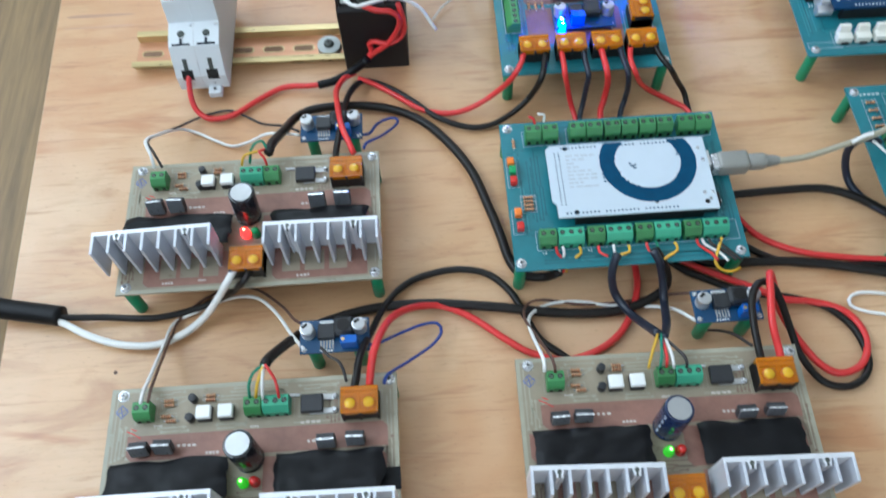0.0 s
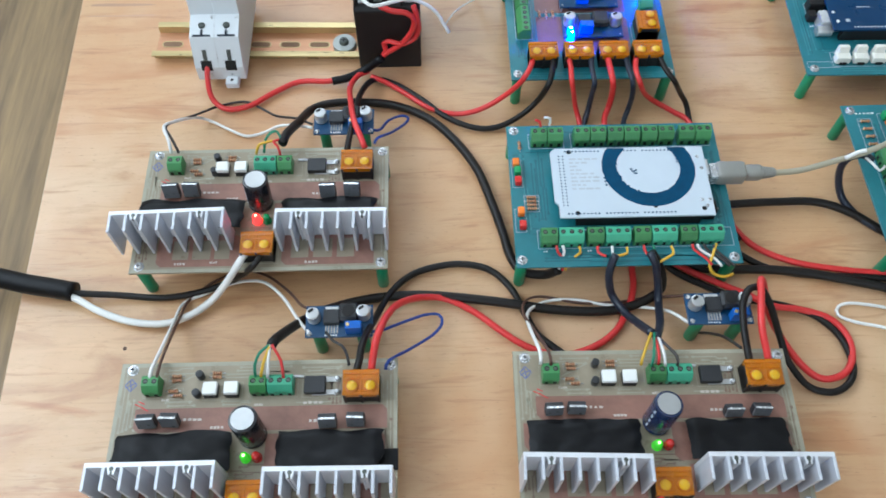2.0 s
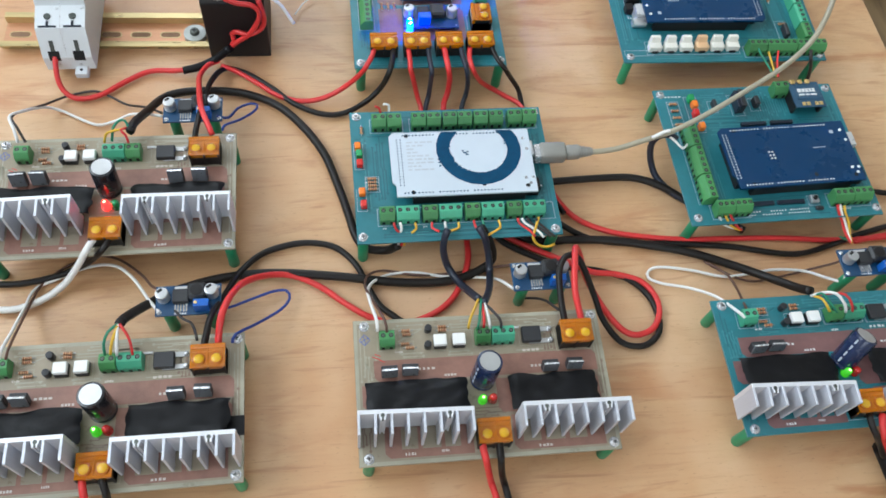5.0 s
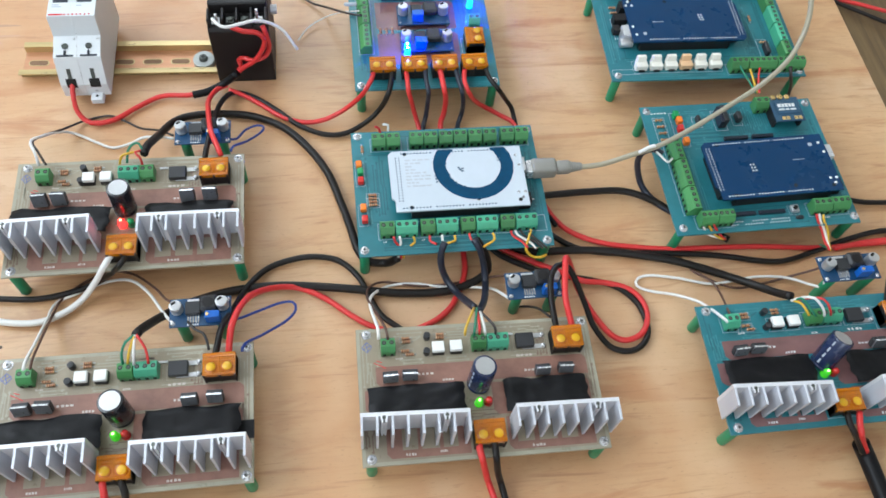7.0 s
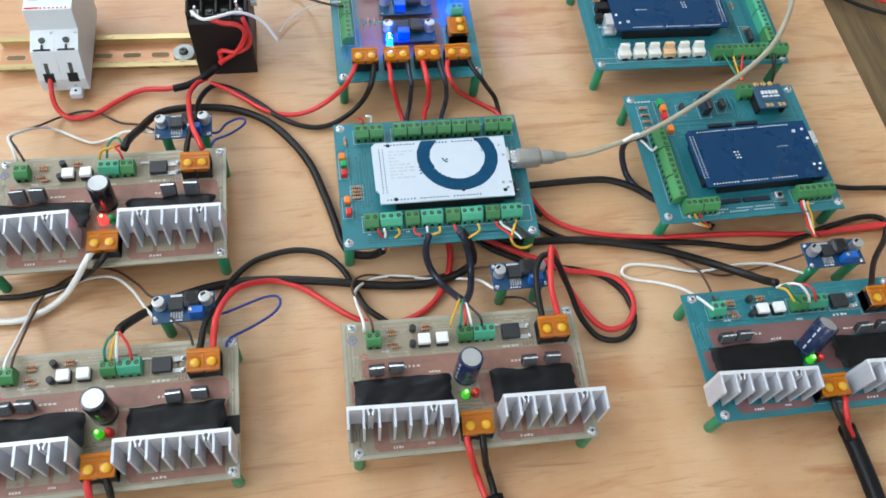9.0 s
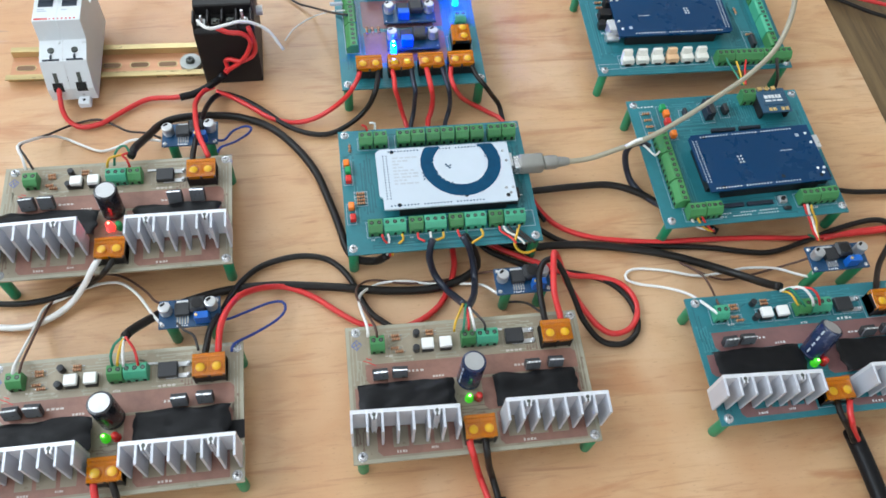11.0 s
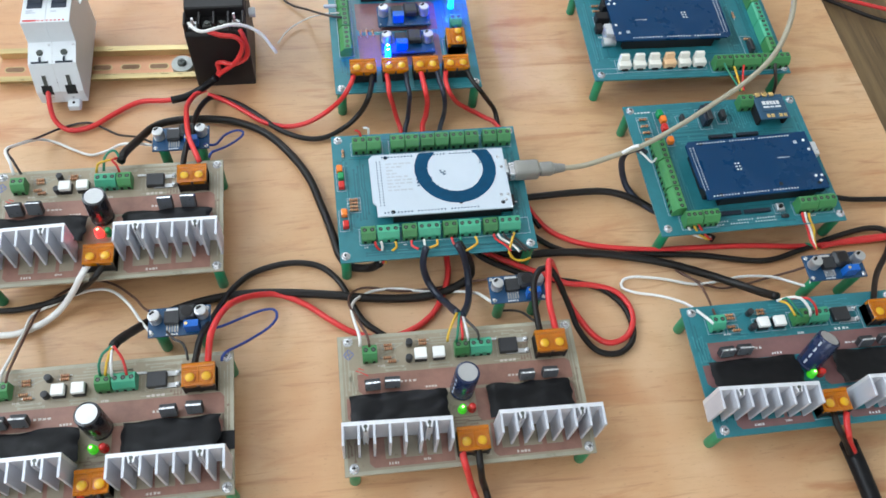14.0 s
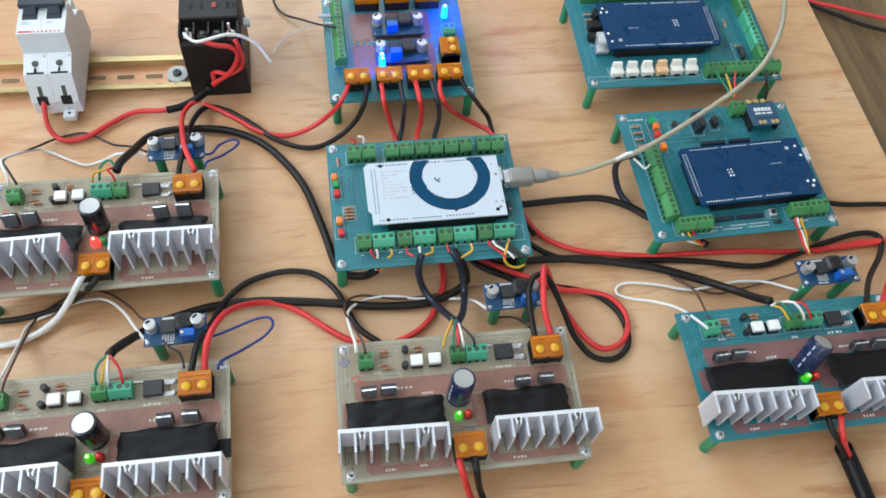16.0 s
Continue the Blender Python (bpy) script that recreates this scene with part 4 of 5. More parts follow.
# ---- power board ----
power = board("power_board", -20, 98.5, 123, 237.5, "teal power board with amber terminals and lit blue lamps", ((5, 5), (114, 5), (5, 109.5), (114, 109.5)), "power boards")
for x0 in (13, 38.5, 63.5, 88):
    barrier(power, x0, x0 + 20.5, 10, 23)
for x0 in (28, 54, 80):
    barrier(power, x0, x0 + 20.5, 98, 111, turn=180)
barrier(power, 93, 110.5, 36, 51, turn=90)
for k, n in enumerate((4, 4, 5)):
    terminal(power, 7, 104 - 20.5 * k , n, False, pitch=5.0, turn=-90)
terminal(power, 100, 62, 2, True)
for y0 in (34, 64):
    m = part("converter_card", box(40, 84, y0, y0 + 22, 4.5, 6.1, 0.15), buck_pcb, power, "small blue converter card")
    for px, py in ((45, y0 + 13), (79, y0 + 12)):
        can(m, px, py, 4.2, 9, sleeve=can_metal, z=6.1)
    part("inductor", box(62, 74, y0 + 8, y0 + 20, 6.2, 13, 1.5), chip_black, m, "square black inductor")
    part("trimmer", box(52, 61.5, y0 + 2, y0 + 8, 6.2, 15, 0.3), trim_blue, m, "blue trimmer")
    part("regulator", box(52, 61, y0 + 11, y0 + 19, 6.2, 10, 0.3), chip_black, m)
    for px, py in ((42, y0 + 2), (82, y0 + 2), (42, y0 + 20), (82, y0 + 20)):
        part("pin", rod(px, py, 0, 6.6, 0.6, 8), steel, m)
led(power, 44.5, 30, blue_glow, "brightly lit blue indicator lamp", height=16)
led(power, 45.0, 38, blue_glow, "brightly lit blue indicator lamp", height=12)
led(power, 104, 88, blue_glow, "brightly lit blue indicator lamp", height=13)
for px, py, pz in ((24.5, 152.5, 42.0), (84, 210.5, 40.0)):
    lamp = bpy.data.lights.new("indicator_glow", "POINT")
    lamp.energy, lamp.color, lamp.shadow_soft_size = 0.16, (0.008, 0.03, 1.0), 0.002
    new("indicator_glow", lamp).location = (px / 1000, py / 1000, pz / 1000)
for k in range(3):
    resistor(power, 25 + 5 * k, 62, 6, "y")
pour(power, 22, 90, 26, 60, copper_dark)
pour(power, 22, 90, 64, 96, copper_dark)
traces(power, [(20, 28, 20, 96), (24, 28, 24, 96), (30, 30, 30, 96), (34, 30, 34, 90), (88, 26, 88, 90), (36, 94, 90, 94)], teal_trace)
routing(power, [(19, 38, 26, 96), (86, 92, 28, 92), (40, 84, 24.5, 33), (40, 84, 57, 63), (4, 114, 2.5, 8)], teal_light, 63)
routing(power, [(26, 36, 30, 90), (94, 116, 53, 96), (6, 18, 18, 40)], teal_trace, 64)
outlines(power, [(39, 85, 33, 57), (39, 85, 63, 87), (92, 111.6, 35, 52), (6, 18, 38, 105)], print_grey)
part("cable_tie", box(-4, 7, 86, 89, 6, 9, 0.8), print_grey, power, "grey cable clamp at a side terminal")

# ---- side controller boards ----
side = board("controller_board", 212, 361, -28, 94, "teal controller board carrying a dark blue card on green posts", ((6, 6), (145.5, 6), (5, 117), (144, 117)), rz=0.8)
controller(side, 36.0, 21.2, 12.0, False, turn=1.2)
for k, n in enumerate((4, 5, 4)):
    terminal(side, 11.5, 82.5 - (0, 20.5, 46)[k], n, False, pitch=5.0, turn=-90, height=11)
terminal(side, 18, 5, 3, False, pitch=4.4, height=11)
terminal(side, 31.6, 5.2, 3, False, pitch=4.4, height=11)
terminal(side, 110, 9, 3, False, pitch=5.0, height=11)
terminal(side, 125.4, 9.4, 3, False, pitch=5.0, height=11)
terminal(side, 95, 109, 2, False, pitch=6.0, height=11)
for px, py, mt, lb in ((27, 110, led_green, "green"), (28.5, 104, led_orange, "orange"), (27.5, 96, led_red, "red"), (29, 83.5, led_orange, "orange")):
    bm = box(px - 2.4, px + 2.4, py - 2.9, py + 2.9, 0.2, 6.0, 1.0, segments=2)
    part("indicator_led", bm, mt, side, f"unlit {lb} indicator lamp")
for k in range(4):
    resistor(side, 12.5, 107 - 6.5 * k, 6)
part("regulator", box(63, 67, 96, 112, 0.5, 11, 0.4), chip_black, side, "tall black regulator")
part("regulator_tab", box(60.5, 63, 96, 112, 0.5, 9, 0.2), navy_sleeve, side, "dark metal tab")
part("small_transistor", box(77, 81, 100, 108, 0.5, 7, 0.5), chip_black, side, "small black component")
part("small_transistor", box(43, 46, 100, 107, 0.5, 6, 0.5), chip_black, side, "small black component")
part("pin_socket", box(62, 82, 83, 86, 0.2, 3.0, 0.2), navy_sleeve, side, "black pin socket")
part("pin_socket", box(86, 104, 83.5, 86.5, 0.2, 3.0, 0.2), navy_sleeve, side, "black pin socket")
part("pin_socket", box(46, 66, 12.6, 15.6, 0.2, 2.6, 0.2), navy_sleeve, side, "black pin socket")
part("pin_socket", box(69, 90, 12.6, 15.6, 0.2, 2.6, 0.2), navy_sleeve, side, "black pin socket")
pin_row(side, 45, 8, 92, 8.5, 22, print_white, skip=(5, 6, 7, 14))
b = part("push_button", box(95, 101, 12, 18, 0.2, 3.6, 0.3), can_metal, side, "small push button")
part("plunger", rod(98, 15, 3.4, 5.0, 1.6, 14), plastic_black, b)
part("crystal", box(97, 103, 6, 9, 0.2, 3, 0.8), chip_black, side)
traces(side, [(16, 92, 60, 92), (30, 88, 110, 88), (108, 20, 140, 20), (142, 20, 142, 100), (108, 24, 140, 24), (26, 20, 26, 80), (50, 115, 90, 115)], teal_trace)
routing(side, [(24, 33, 10, 80), (32, 108, 76.5, 92), (34, 60, 93, 118), (84, 106, 92, 118), (108, 140, 3, 8), (138, 147, 22, 108)], teal_light, 65)
routing(side, [(14, 26, 84, 112), (34, 108, 3, 20), (66, 92, 88, 118), (108, 138, 76, 91)], teal_trace, 66)
outlines(side, [(10, 23, 17, 84), (17, 46, 4, 16), (109, 142, 8, 20), (8, 17.4, 84, 110), (23, 33, 80, 114), (41, 48, 98, 109), (59, 69, 94, 114), (75, 83, 98, 110), (94, 102, 11, 19)], print_grey)
pin_row(side, 45, 5.4, 92, 5.9, 22, print_white, skip=(3, 4, 12, 13))
silk(side, 8, 114, 14, 1.3, seed=41)
silk(side, 118, 6, 8, 1.4, seed=42)

radio = part("radio_card", box(106, 131, 92, 116, 9.5, 10.9, 0.2), radio_dark, side, "small dark blue plug-in radio card")
for px in (107.5, 129.5):
    part("pin_header", box(px - 1.2, px + 1.2, 94, 114, 0.2, 9.4, 0.2), plastic_black, radio)
part("shield", box(109, 128.5, 99, 112, 10.9, 11.6, 0.2), radio_dark, radio, "dark lid with pale lettering bars")
bm = bmesh.new()
for px, ww in ((111, 3), (114.6, 2.2), (117.4, 2.6), (120.6, 2.0), (123.2, 2.4)):
    box(px, px + ww, 105.5, 109.0, 11.55, 11.68, bm=bm)
for px, ww in ((111, 5), (117, 3), (121, 5)):
    box(px, px + ww, 102.4, 104, 11.55, 11.68, bm=bm)
part("print", bm, print_white, radio, "pale lettering bars")
for px in (111.5, 115.2, 122, 125.8):
    part("pad", box(px, px + 2.8, 93.2, 96.4, 10.9, 11.4, 0.1), brass, radio, "gold pad")
for px in (108, 114, 120):
    part("antenna_contact", box(px, px + 3.5, 114, 117.5, 10.9, 12.4, 0.2), brass, radio, "gold contact")

far = board("controller_board", 194, 366, 122.5, 233.5, "teal controller board with a row of cream switches on green posts", ((6, 5.5), (167, 5), (5, 106), (167, 106)), rz=-0.7)
controller(far, 22.0, 31.6, 12.0, False, flip=True)
for k in range(6):
    px = 21.5 + 13.1 * k
    s = part("switch_housing", box(px, px + 10.6, 9.5, 16.0, 0.2, 6.0, 0.6), peach if k == 3 else cream, far, "peach-coloured rocker housing" if k == 3 else "cream rocker housing")
    bm = extruded([(15.2, 0.5), (20.0, 0.5), (20.0, 9.5), (16.5, 10.5), (14.6, 6.0)], px + 1.8, px + 9.4, bevel=0.4)
    part("rocker", bm, peach if k == 3 else cream, s)
    part("foot", box(px + 3, px + 8, 8.6, 10.0, 0.1, 2.0, 0.1), plastic_black, s)
x = 103.5
for n in (3, 5, 5):
    terminal(far, x, 4.5, n, False, pitch=5.0, height=11)
    x += n * 5.0 + 0.6
for k, (n, mint) in enumerate(((3, False), (4, True), (4, True), (4, False), (3, False))):
    terminal(far, 163.5, 16 + (0, 15.5, 36, 56.5, 77)[k], n, mint, pitch=5.0, turn=90, height=11)
for k in range(7):
    terminal(far, 32.5 + 20.3 * k, 106.5, 4, False, pitch=5.0, turn=180, height=11)
part("crystal_can", rod(38, 4.2, 13, 24, 4.0, 18, bevel=0.5, axis="x"), can_metal, far, "bright metal can lying flat", smooth=True)
part("black_jack", box(12, 24, 60, 68, 0.2, 9, 0.6), plastic_black, far, "black connector")
part("black_connector", box(10, 16, 50, 57, 0.2, 7, 0.6), plastic_black, far, "black connector")
part("small_transistor", box(141, 144.5, 22, 34, 0.4, 7, 0.6), chip_black, far, "small black component")
resistor(far, 143.5, 38, 6)
resistor(far, 139, 66, 6, "y")
resistor(far, 16, 82, 6)
resistor(far, 16, 76, 6)
traces(far, [(8, 20, 8, 100), (12, 24, 136, 24), (136, 24, 136, 90), (10, 44, 20, 44), (148, 20, 148, 90), (20, 90, 130, 90)], teal_trace)
routing(far, [(4, 14, 18, 100), (16, 100, 20, 28), (124, 140, 22, 92), (16, 100, 2.5, 7.5), (20, 120, 84, 100)], teal_light, 67)
routing(far, [(14, 22, 22, 96), (126, 138, 26, 90), (146, 156, 18, 100)], teal_trace, 68)
outlines(far, [(20.5, 99, 7.6, 21), (102.6, 170, 3.6, 15), (138, 147, 20, 42), (12, 26, 48, 70), (2, 25, 6.6, 12)], print_grey)
silk(far, 12, 46, 4, 1.4, seed=51, n=2)

# ---- rail, breaker and relay socket ----
rail = thing("mounting_rail", -291.9, 172.3, GROUND, "yellow-passivated slotted steel mounting rail screwed to the plywood", "rail", rz=-1.6)
L = 206.0
bm = extruded([(0, 6.6), (0, 7.6), (5.2, 7.6), (5.2, 1.2), (29.8, 1.2), (29.8, 7.6), (35, 7.6), (35, 6.6), (30.8, 6.6), (30.8, 0.1), (4.2, 0.1), (4.2, 6.6)], 0, L)
part("channel", bm, zinc_gold, rail, "golden steel top-hat channel")
part("channel_floor", box(0.2, L - 0.2, 5.3, 29.7, 1.15, 1.26), zinc_pink, rail, "pinkish iridescent channel floor")


def oblong(cx, cy, half, r, z0, z1):
    """A flat plate with round ends."""
    bm = bmesh.new()
    rim = [(cx + half + r * math.cos(a), cy + r * math.sin(a)) for a in [radians(-90 + 15 * k) for k in range(13)]]
    rim += [(cx - half - r * math.cos(a), cy - r * math.sin(a)) for a in [radians(-90 + 15 * k) for k in range(13)]]
    low = [bm.verts.new((x, y, z0)) for x, y in rim]
    high = [bm.verts.new((x, y, z1)) for x, y in rim]
    bm.faces.new(low[::-1])
    bm.faces.new(high)
    for k in range(len(rim)):
        bm.faces.new((low[k], low[(k + 1) % len(rim)], high[(k + 1) % len(rim)], high[k]))
    return bm


for k in range(9):
    cx = 12 + 23.0 * k
    s = part("slot_rim", oblong(cx, 17.5, 5.2, 3.1, 1.2, 1.45), zinc_gold, rail, "raised rim of a slot")
    part("slot", oblong(cx, 17.5, 5.0, 2.4, 1.3, 1.55), shaded_slot_wood, s, "plywood in a slot, coloured dark for the shade inside")

rs = thing("rail_screw", -144.6, 183.6, GROUND + 1.4, "zinc screw with a wide grey washer in the rail", "screw")
bm = rod(0, 0, 0, 5.0, 8.8, 30, bevel=0.3)
part("washer", bm, washer_zinc, rs, "wide grey washer", smooth=True)
bm = rod(0, 0, 4.8, 8.0, 4.0, 20, r2=3.2, bevel=0.6)
part("screw_head", bm, well_steel, rs, "domed screw head", smooth=True)
bm = box(-2, 2, -0.5, 0.5, 7.8, 8.1)
box(-0.5, 0.5, -2, 2, 7.8, 8.11, bm=bm)
part("cross_slot", bm, hole_shade, rs)

brk = thing("circuit_breaker", -251.4, 146.5, GROUND, "pale grey two-pole circuit breaker clipped on the rail", "circuit breaker")
outline = [(0, 9), (85, 9), (86, 34), (76, 45), (66, 48), (63, 66), (30.5, 66), (27, 48.5), (9.5, 43.5), (0, 22)]
for k in range(2):
    bm = extruded(outline, 17.75 * k + 0.02, 17.75 * k + 17.72, bevel=0.22)
    pole = part("pole_case", bm, breaker_grey, brk, "pale grey breaker pole")
    cx = 17.75 * k + 8.8
    part("screw_well", rod(cx, 18.5, 44.5, 46.9, 2.5, 18), well_steel, pole, "dark disc for the shade in a screw well")
    part("marking_slot", box(cx - 6.3, cx + 6.3, 10.0, 11.4, 43.0, 44.35), toggle_navy, pole, "dark marking slot")
    part("marking_stem", box(cx - 0.7, cx + 0.7, 11.5, 15, 44.0, 45.6), toggle_navy, pole)
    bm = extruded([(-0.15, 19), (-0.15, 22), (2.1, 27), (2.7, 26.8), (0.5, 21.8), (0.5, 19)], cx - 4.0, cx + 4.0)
    part("wire_entry", bm, hole_shade, pole, "black sheet for the shade in a wire entry")
    part("entry_slit", extruded([(1.95, 27), (5.4, 34.8), (6.0, 34.6), (2.6, 26.8)], cx - 1.5, cx + 1.5), well_steel, pole)
    part("entry_slot", extruded([(-0.15, 12), (-0.15, 15.5), (0.5, 15.5), (0.5, 12)], cx - 2.6, cx + 2.6), tab_grey, pole)
    part("rivet", rod(cx + 6.6, 24.5, 46.5, 48.6, 0.9, 12), tab_grey, pole)
    t = part("toggle_well", box(cx - 5.6, cx + 5.6, 45, 58, 65.2, 66.25), toggle_navy, pole, "dark toggle well")
    bm = extruded([(50, 66), (58, 66), (59, 71), (54, 71)], cx - 4.6, cx + 4.6, bevel=0.4)
    part("toggle", bm, toggle_navy, pole, "dark blue toggle lever")
    part("rear_clamp", box(cx - 4, cx + 4, 78, 87, 36, 47, 0.6), breaker_grey, pole)
part("lower_seam", extruded([(-0.12, 10), (-0.12, 22), (9.38, 43.6), (27, 48.65), (27, 48.2), (9.9, 43.2), (0.5, 21.8), (0.5, 10)], 17.55, 17.95), tab_grey, brk, "dark seam between the poles")
part("toggle_bar", box(0.6, 34.9, 54, 61, 68.0, 72.5, 0.8), toggle_navy, brk, "dark bar joining both toggles")
bm = bmesh.new()
for k in range(7):
    box(12.5 + 3.0 * k, 13.8 + 3.0 * k, 31.6, 33.0, 66.02, 66.15, bm=bm)
box(1.5, 11.5, 31.6, 33.2, 66.02, 66.15, bm=bm)
part("red_marks", bm, led_red, brk, "row of small red printed marks")
bm = bmesh.new()
for px, py, ww in ((3, 42, 5), (3, 40, 7), (21, 41, 4)):
    box(px, px + ww, py, py + 1.0, 66.02, 66.12, bm=bm)
part("print", bm, print_grey, brk, "grey printed bars")
clip = part("rail_clip", box(20.5, 30, -7.0, 2, 6, 12, 0.8), breaker_grey, brk, "white rail clip tongue")
part("clip_hole", rod(25.2, -3.2, 11.9, 12.1, 1.2, 12), hole_shade, clip)
part("case_screw", rod(17.75, 28.6, 48.6, 50.2, 1.1, 12), hole_shade, brk, "small dark screw recess")

soc = thing("relay_socket", -131.9, 162.7, GROUND, "tall black relay contactor with exposed metal terminals", "relay")
bm = extruded([(0, 0), (58, 0), (58, 60), (55, 62), (3, 62), (0.5, 58)], 0, 47, bevel=0.8)
body = part("housing", bm, plastic_black, soc, "tall black plastic housing")
part("upper_housing", box(1, 46.5, 17, 43, 61.5, 72, 1.0), plastic_black, soc, "raised black middle section")
for y0 in (2, 45):
    for k in range(5):
        px = 0.5 + 11.0 * k
        part("partition", box(px, px + 1.6, y0, y0 + 13, 61.5, 70, 0.3), plastic_black, soc)
    for k in range(4):
        px = 6.6 + 11.0 * k
        c = part("clamp_plate", box(px - 3.2, px + 3.2, y0 + 3, y0 + 9, 62, 64, 0.3), tab_grey if k in (0, 3) else well_steel, soc, "metal clamp plate")
        part("clamp_screw", rod(px, y0 + 6, 63.8, 65.6, 2.2, 14, bevel=0.4), steel if k in (0, 3) else well_steel, c, smooth=True)
part("contact_blade", box(38.2, 40.2, 5, 7, 64, 76, 0.2), steel, soc, "bright upright metal blade")
part("contact_blade", box(7.0, 8.6, 4, 6, 64, 73, 0.2), steel, soc, "bright upright metal blade")
part("actuator", box(26, 30, 27, 32.5, 71.5, 73, 0.4), actuator_red, soc, "small dull red actuator")
for px in (9, 17, 37, 42):
    part("vent_hole", box(px, px + 3, 26, 33, 71.9, 72.1), hole_shade, soc)
part("side_lug", rod(40, 42, 46.5, 52, 4.0, 16, axis="x"), tab_grey, soc, "grey round lug on the side", smooth=True)

# ---- on the floor behind the panel ----
case = thing("black_case", 264, 300, -25, "matt black box with a red knob on the wooden floor", "box", rz=-22)
part("body", box(-95, 0, 0, 130, 0, 30, 6.0, segments=3), plastic_black, case, "matt black rounded body", smooth=True)
part("knob", rod(-14, 26, 29, 36, 9, 24, r2=8, bevel=1.0), led_red, case, "red round knob", smooth=True)

# ---- wires and cables ----
cable(red_pvc, 2.07, [(-242, 152, 17), (-243, 144, 12), (-242, 133, 3.2), (-237, 126, -1.9), (-228, 122, -3.2), (-213, 125, -3.2), (-196, 137, -3.2), (-178, 147, -3.2), (-158, 146, -1.9), (-149, 146, -0.7)], "red power wire from the breaker along the plywood")
cable(tape_black, 3.06, [(-152, 145, -0.7), (-140, 147, 0.6), (-129, 151, 3.2), (-122, 152, 8.2), (-114, 152, 16)], "black heat-shrink splice joining three red wires")
cable(red_pvc, 1.98, [(-117, 155, 10), (-110, 156, 17), (-99, 155, 27), (-91, 156, 39), (-89, 157, 49), (-94, 158, 55), (-104, 158, 57), (-113, 160, 60)], "red wire looped below the black relay socket")
cable(red_pvc, 1.98, [(-116, 156, 10), (-111, 158, 17), (-112, 160, 23), (-107, 158, 27), (-99, 155, 27), (-89, 157, 31), (-86, 159, 39), (-87, 159, 51), (-89, 161, 59)], "red wire looped below the black relay socket")
cable(red_pvc, 2.07, [(-124, 151, 3.2), (-132, 147, 3.2), (-137, 130, 11), (-135, 108, 23), (-131, 82, 33), (-126, 67, 34), (-123, 59, 32)], "red wire from the splice to a driver terminal")
cable(red_pvc, 1.98, [(-123, 147, 1.9), (-112, 144, -1.9), (-96, 133, -3.2), (-80, 120, -3.2), (-62, 114, -3.2), (-46, 114, -0.7), (-30, 118, 5.7), (-16, 119, 21), (-10, 121, 31), (-6, 129, 32), (-4, 138, 32)], "red wire from the splice to the power board")
cable(black_pvc, 2.16, [(-135, 57, 31), (-134, 66, 32), (-132, 88, 26), (-130, 124, 8.2), (-124, 141, 1.9), (-117, 147, -1.9), (-103, 142, -3.2), (-85, 128, -3.2), (-67, 111, -3.2), (-47, 101, -3.2), (-30, 101, -3.2), (-13, 107, 1.9), (-1, 113, 11), (5, 114, 26), (8, 121, 31), (11, 138, 32)], "black power wire lying across the plywood")
cable(black_pvc, 3.06, [(-177, 60, 38), (-176, 70, 34), (-172, 92, 18), (-165, 118, 0.6), (-150, 125, -1.9), (-126, 125, -1.9), (-103, 121, -1.9), (-80, 109, -1.9), (-61, 88, -1.9), (-46, 62, -1.9), (-37, 33, -1.9), (-31, 10, -1.9), (-27, -8, -1.9), (-20, -19, -1.9), (-6, -23, 0.6), (2, -25, 11)], "thick black sleeved signal cable on the plywood")
cable(black_thin, 0.9, [(-247, 58, 32), (-252, 67, 37), (-257, 76, 36), (-256, 89, 26), (-250, 110, 5.7), (-237, 126, -4.5), (-218, 130, -4.5), (-204, 123, -4.5), (-192, 114, -1.9), (-174, 101, 11), (-162, 91, 17)], "thin black wire at the driver's input terminal")
cable(white_pvc, 1.1, [(-252, 58, 32), (-253, 64, 38), (-258, 76, 37), (-255, 89, 26), (-250, 110, 3.2), (-240, 112, -4.5), (-226, 104, -4.5), (-213, 98, -4.5), (-200, 99, -1.9), (-187, 99, 5.7), (-172, 93, 13), (-162, 88, 17)], "thin white wire at the driver's input terminal")
cable(green_pvc, 0.9, [(-190, 56, 33), (-188, 62, 40), (-184, 66, 42), (-180, 66, 42), (-178, 62, 38), (-177, 60, 34)], "thin green signal wire looped over a terminal")
cable(red_pvc, 0.9, [(-179, 54, 33), (-180, 57, 38), (-183, 60, 40), (-178, 63, 38)], "thin red signal wire at a terminal")
cable(yellow_pvc, 0.9, [(-195, 55, 33), (-193, 58, 38), (-189, 59, 40), (-178, 63, 38)], "thin yellow signal wire at a terminal")
cable(white_pvc, 2.34, [(-193, -15, 31), (-197, -21, 31), (-201, -27, 29), (-209, -30, 16), (-222, -36, 0.6), (-235, -45, -1.9), (-252, -51, -1.9), (-274, -49, -1.9), (-294, -42, -0.7), (-309, -34, 1.9), (-319, -30, 1.9)], "thick white motor wire curving over the plywood")
cable(black_pvc, 2.16, [(-186, -17, 31), (-187, -22, 31), (-191, -27, 29), (-200, -26, 16), (-214, -24, 0.6), (-230, -28, -3.2), (-255, -32, -3.2), (-285, -30, -1.9), (-308, -30, 1.9), (-319, -28, 1.9)], "black motor wire beside a white one")
cable(tape_black, 6.5, [(-311, -29, 1.9), (-325, -26, 1.9), (-345, -22, 1.9), (-373, -15, 1.9), (-420, -6, 1.9), (-477, 5, 1.9), (-543, 15, 1.9)], "black rubber sleeve over a motor cable")
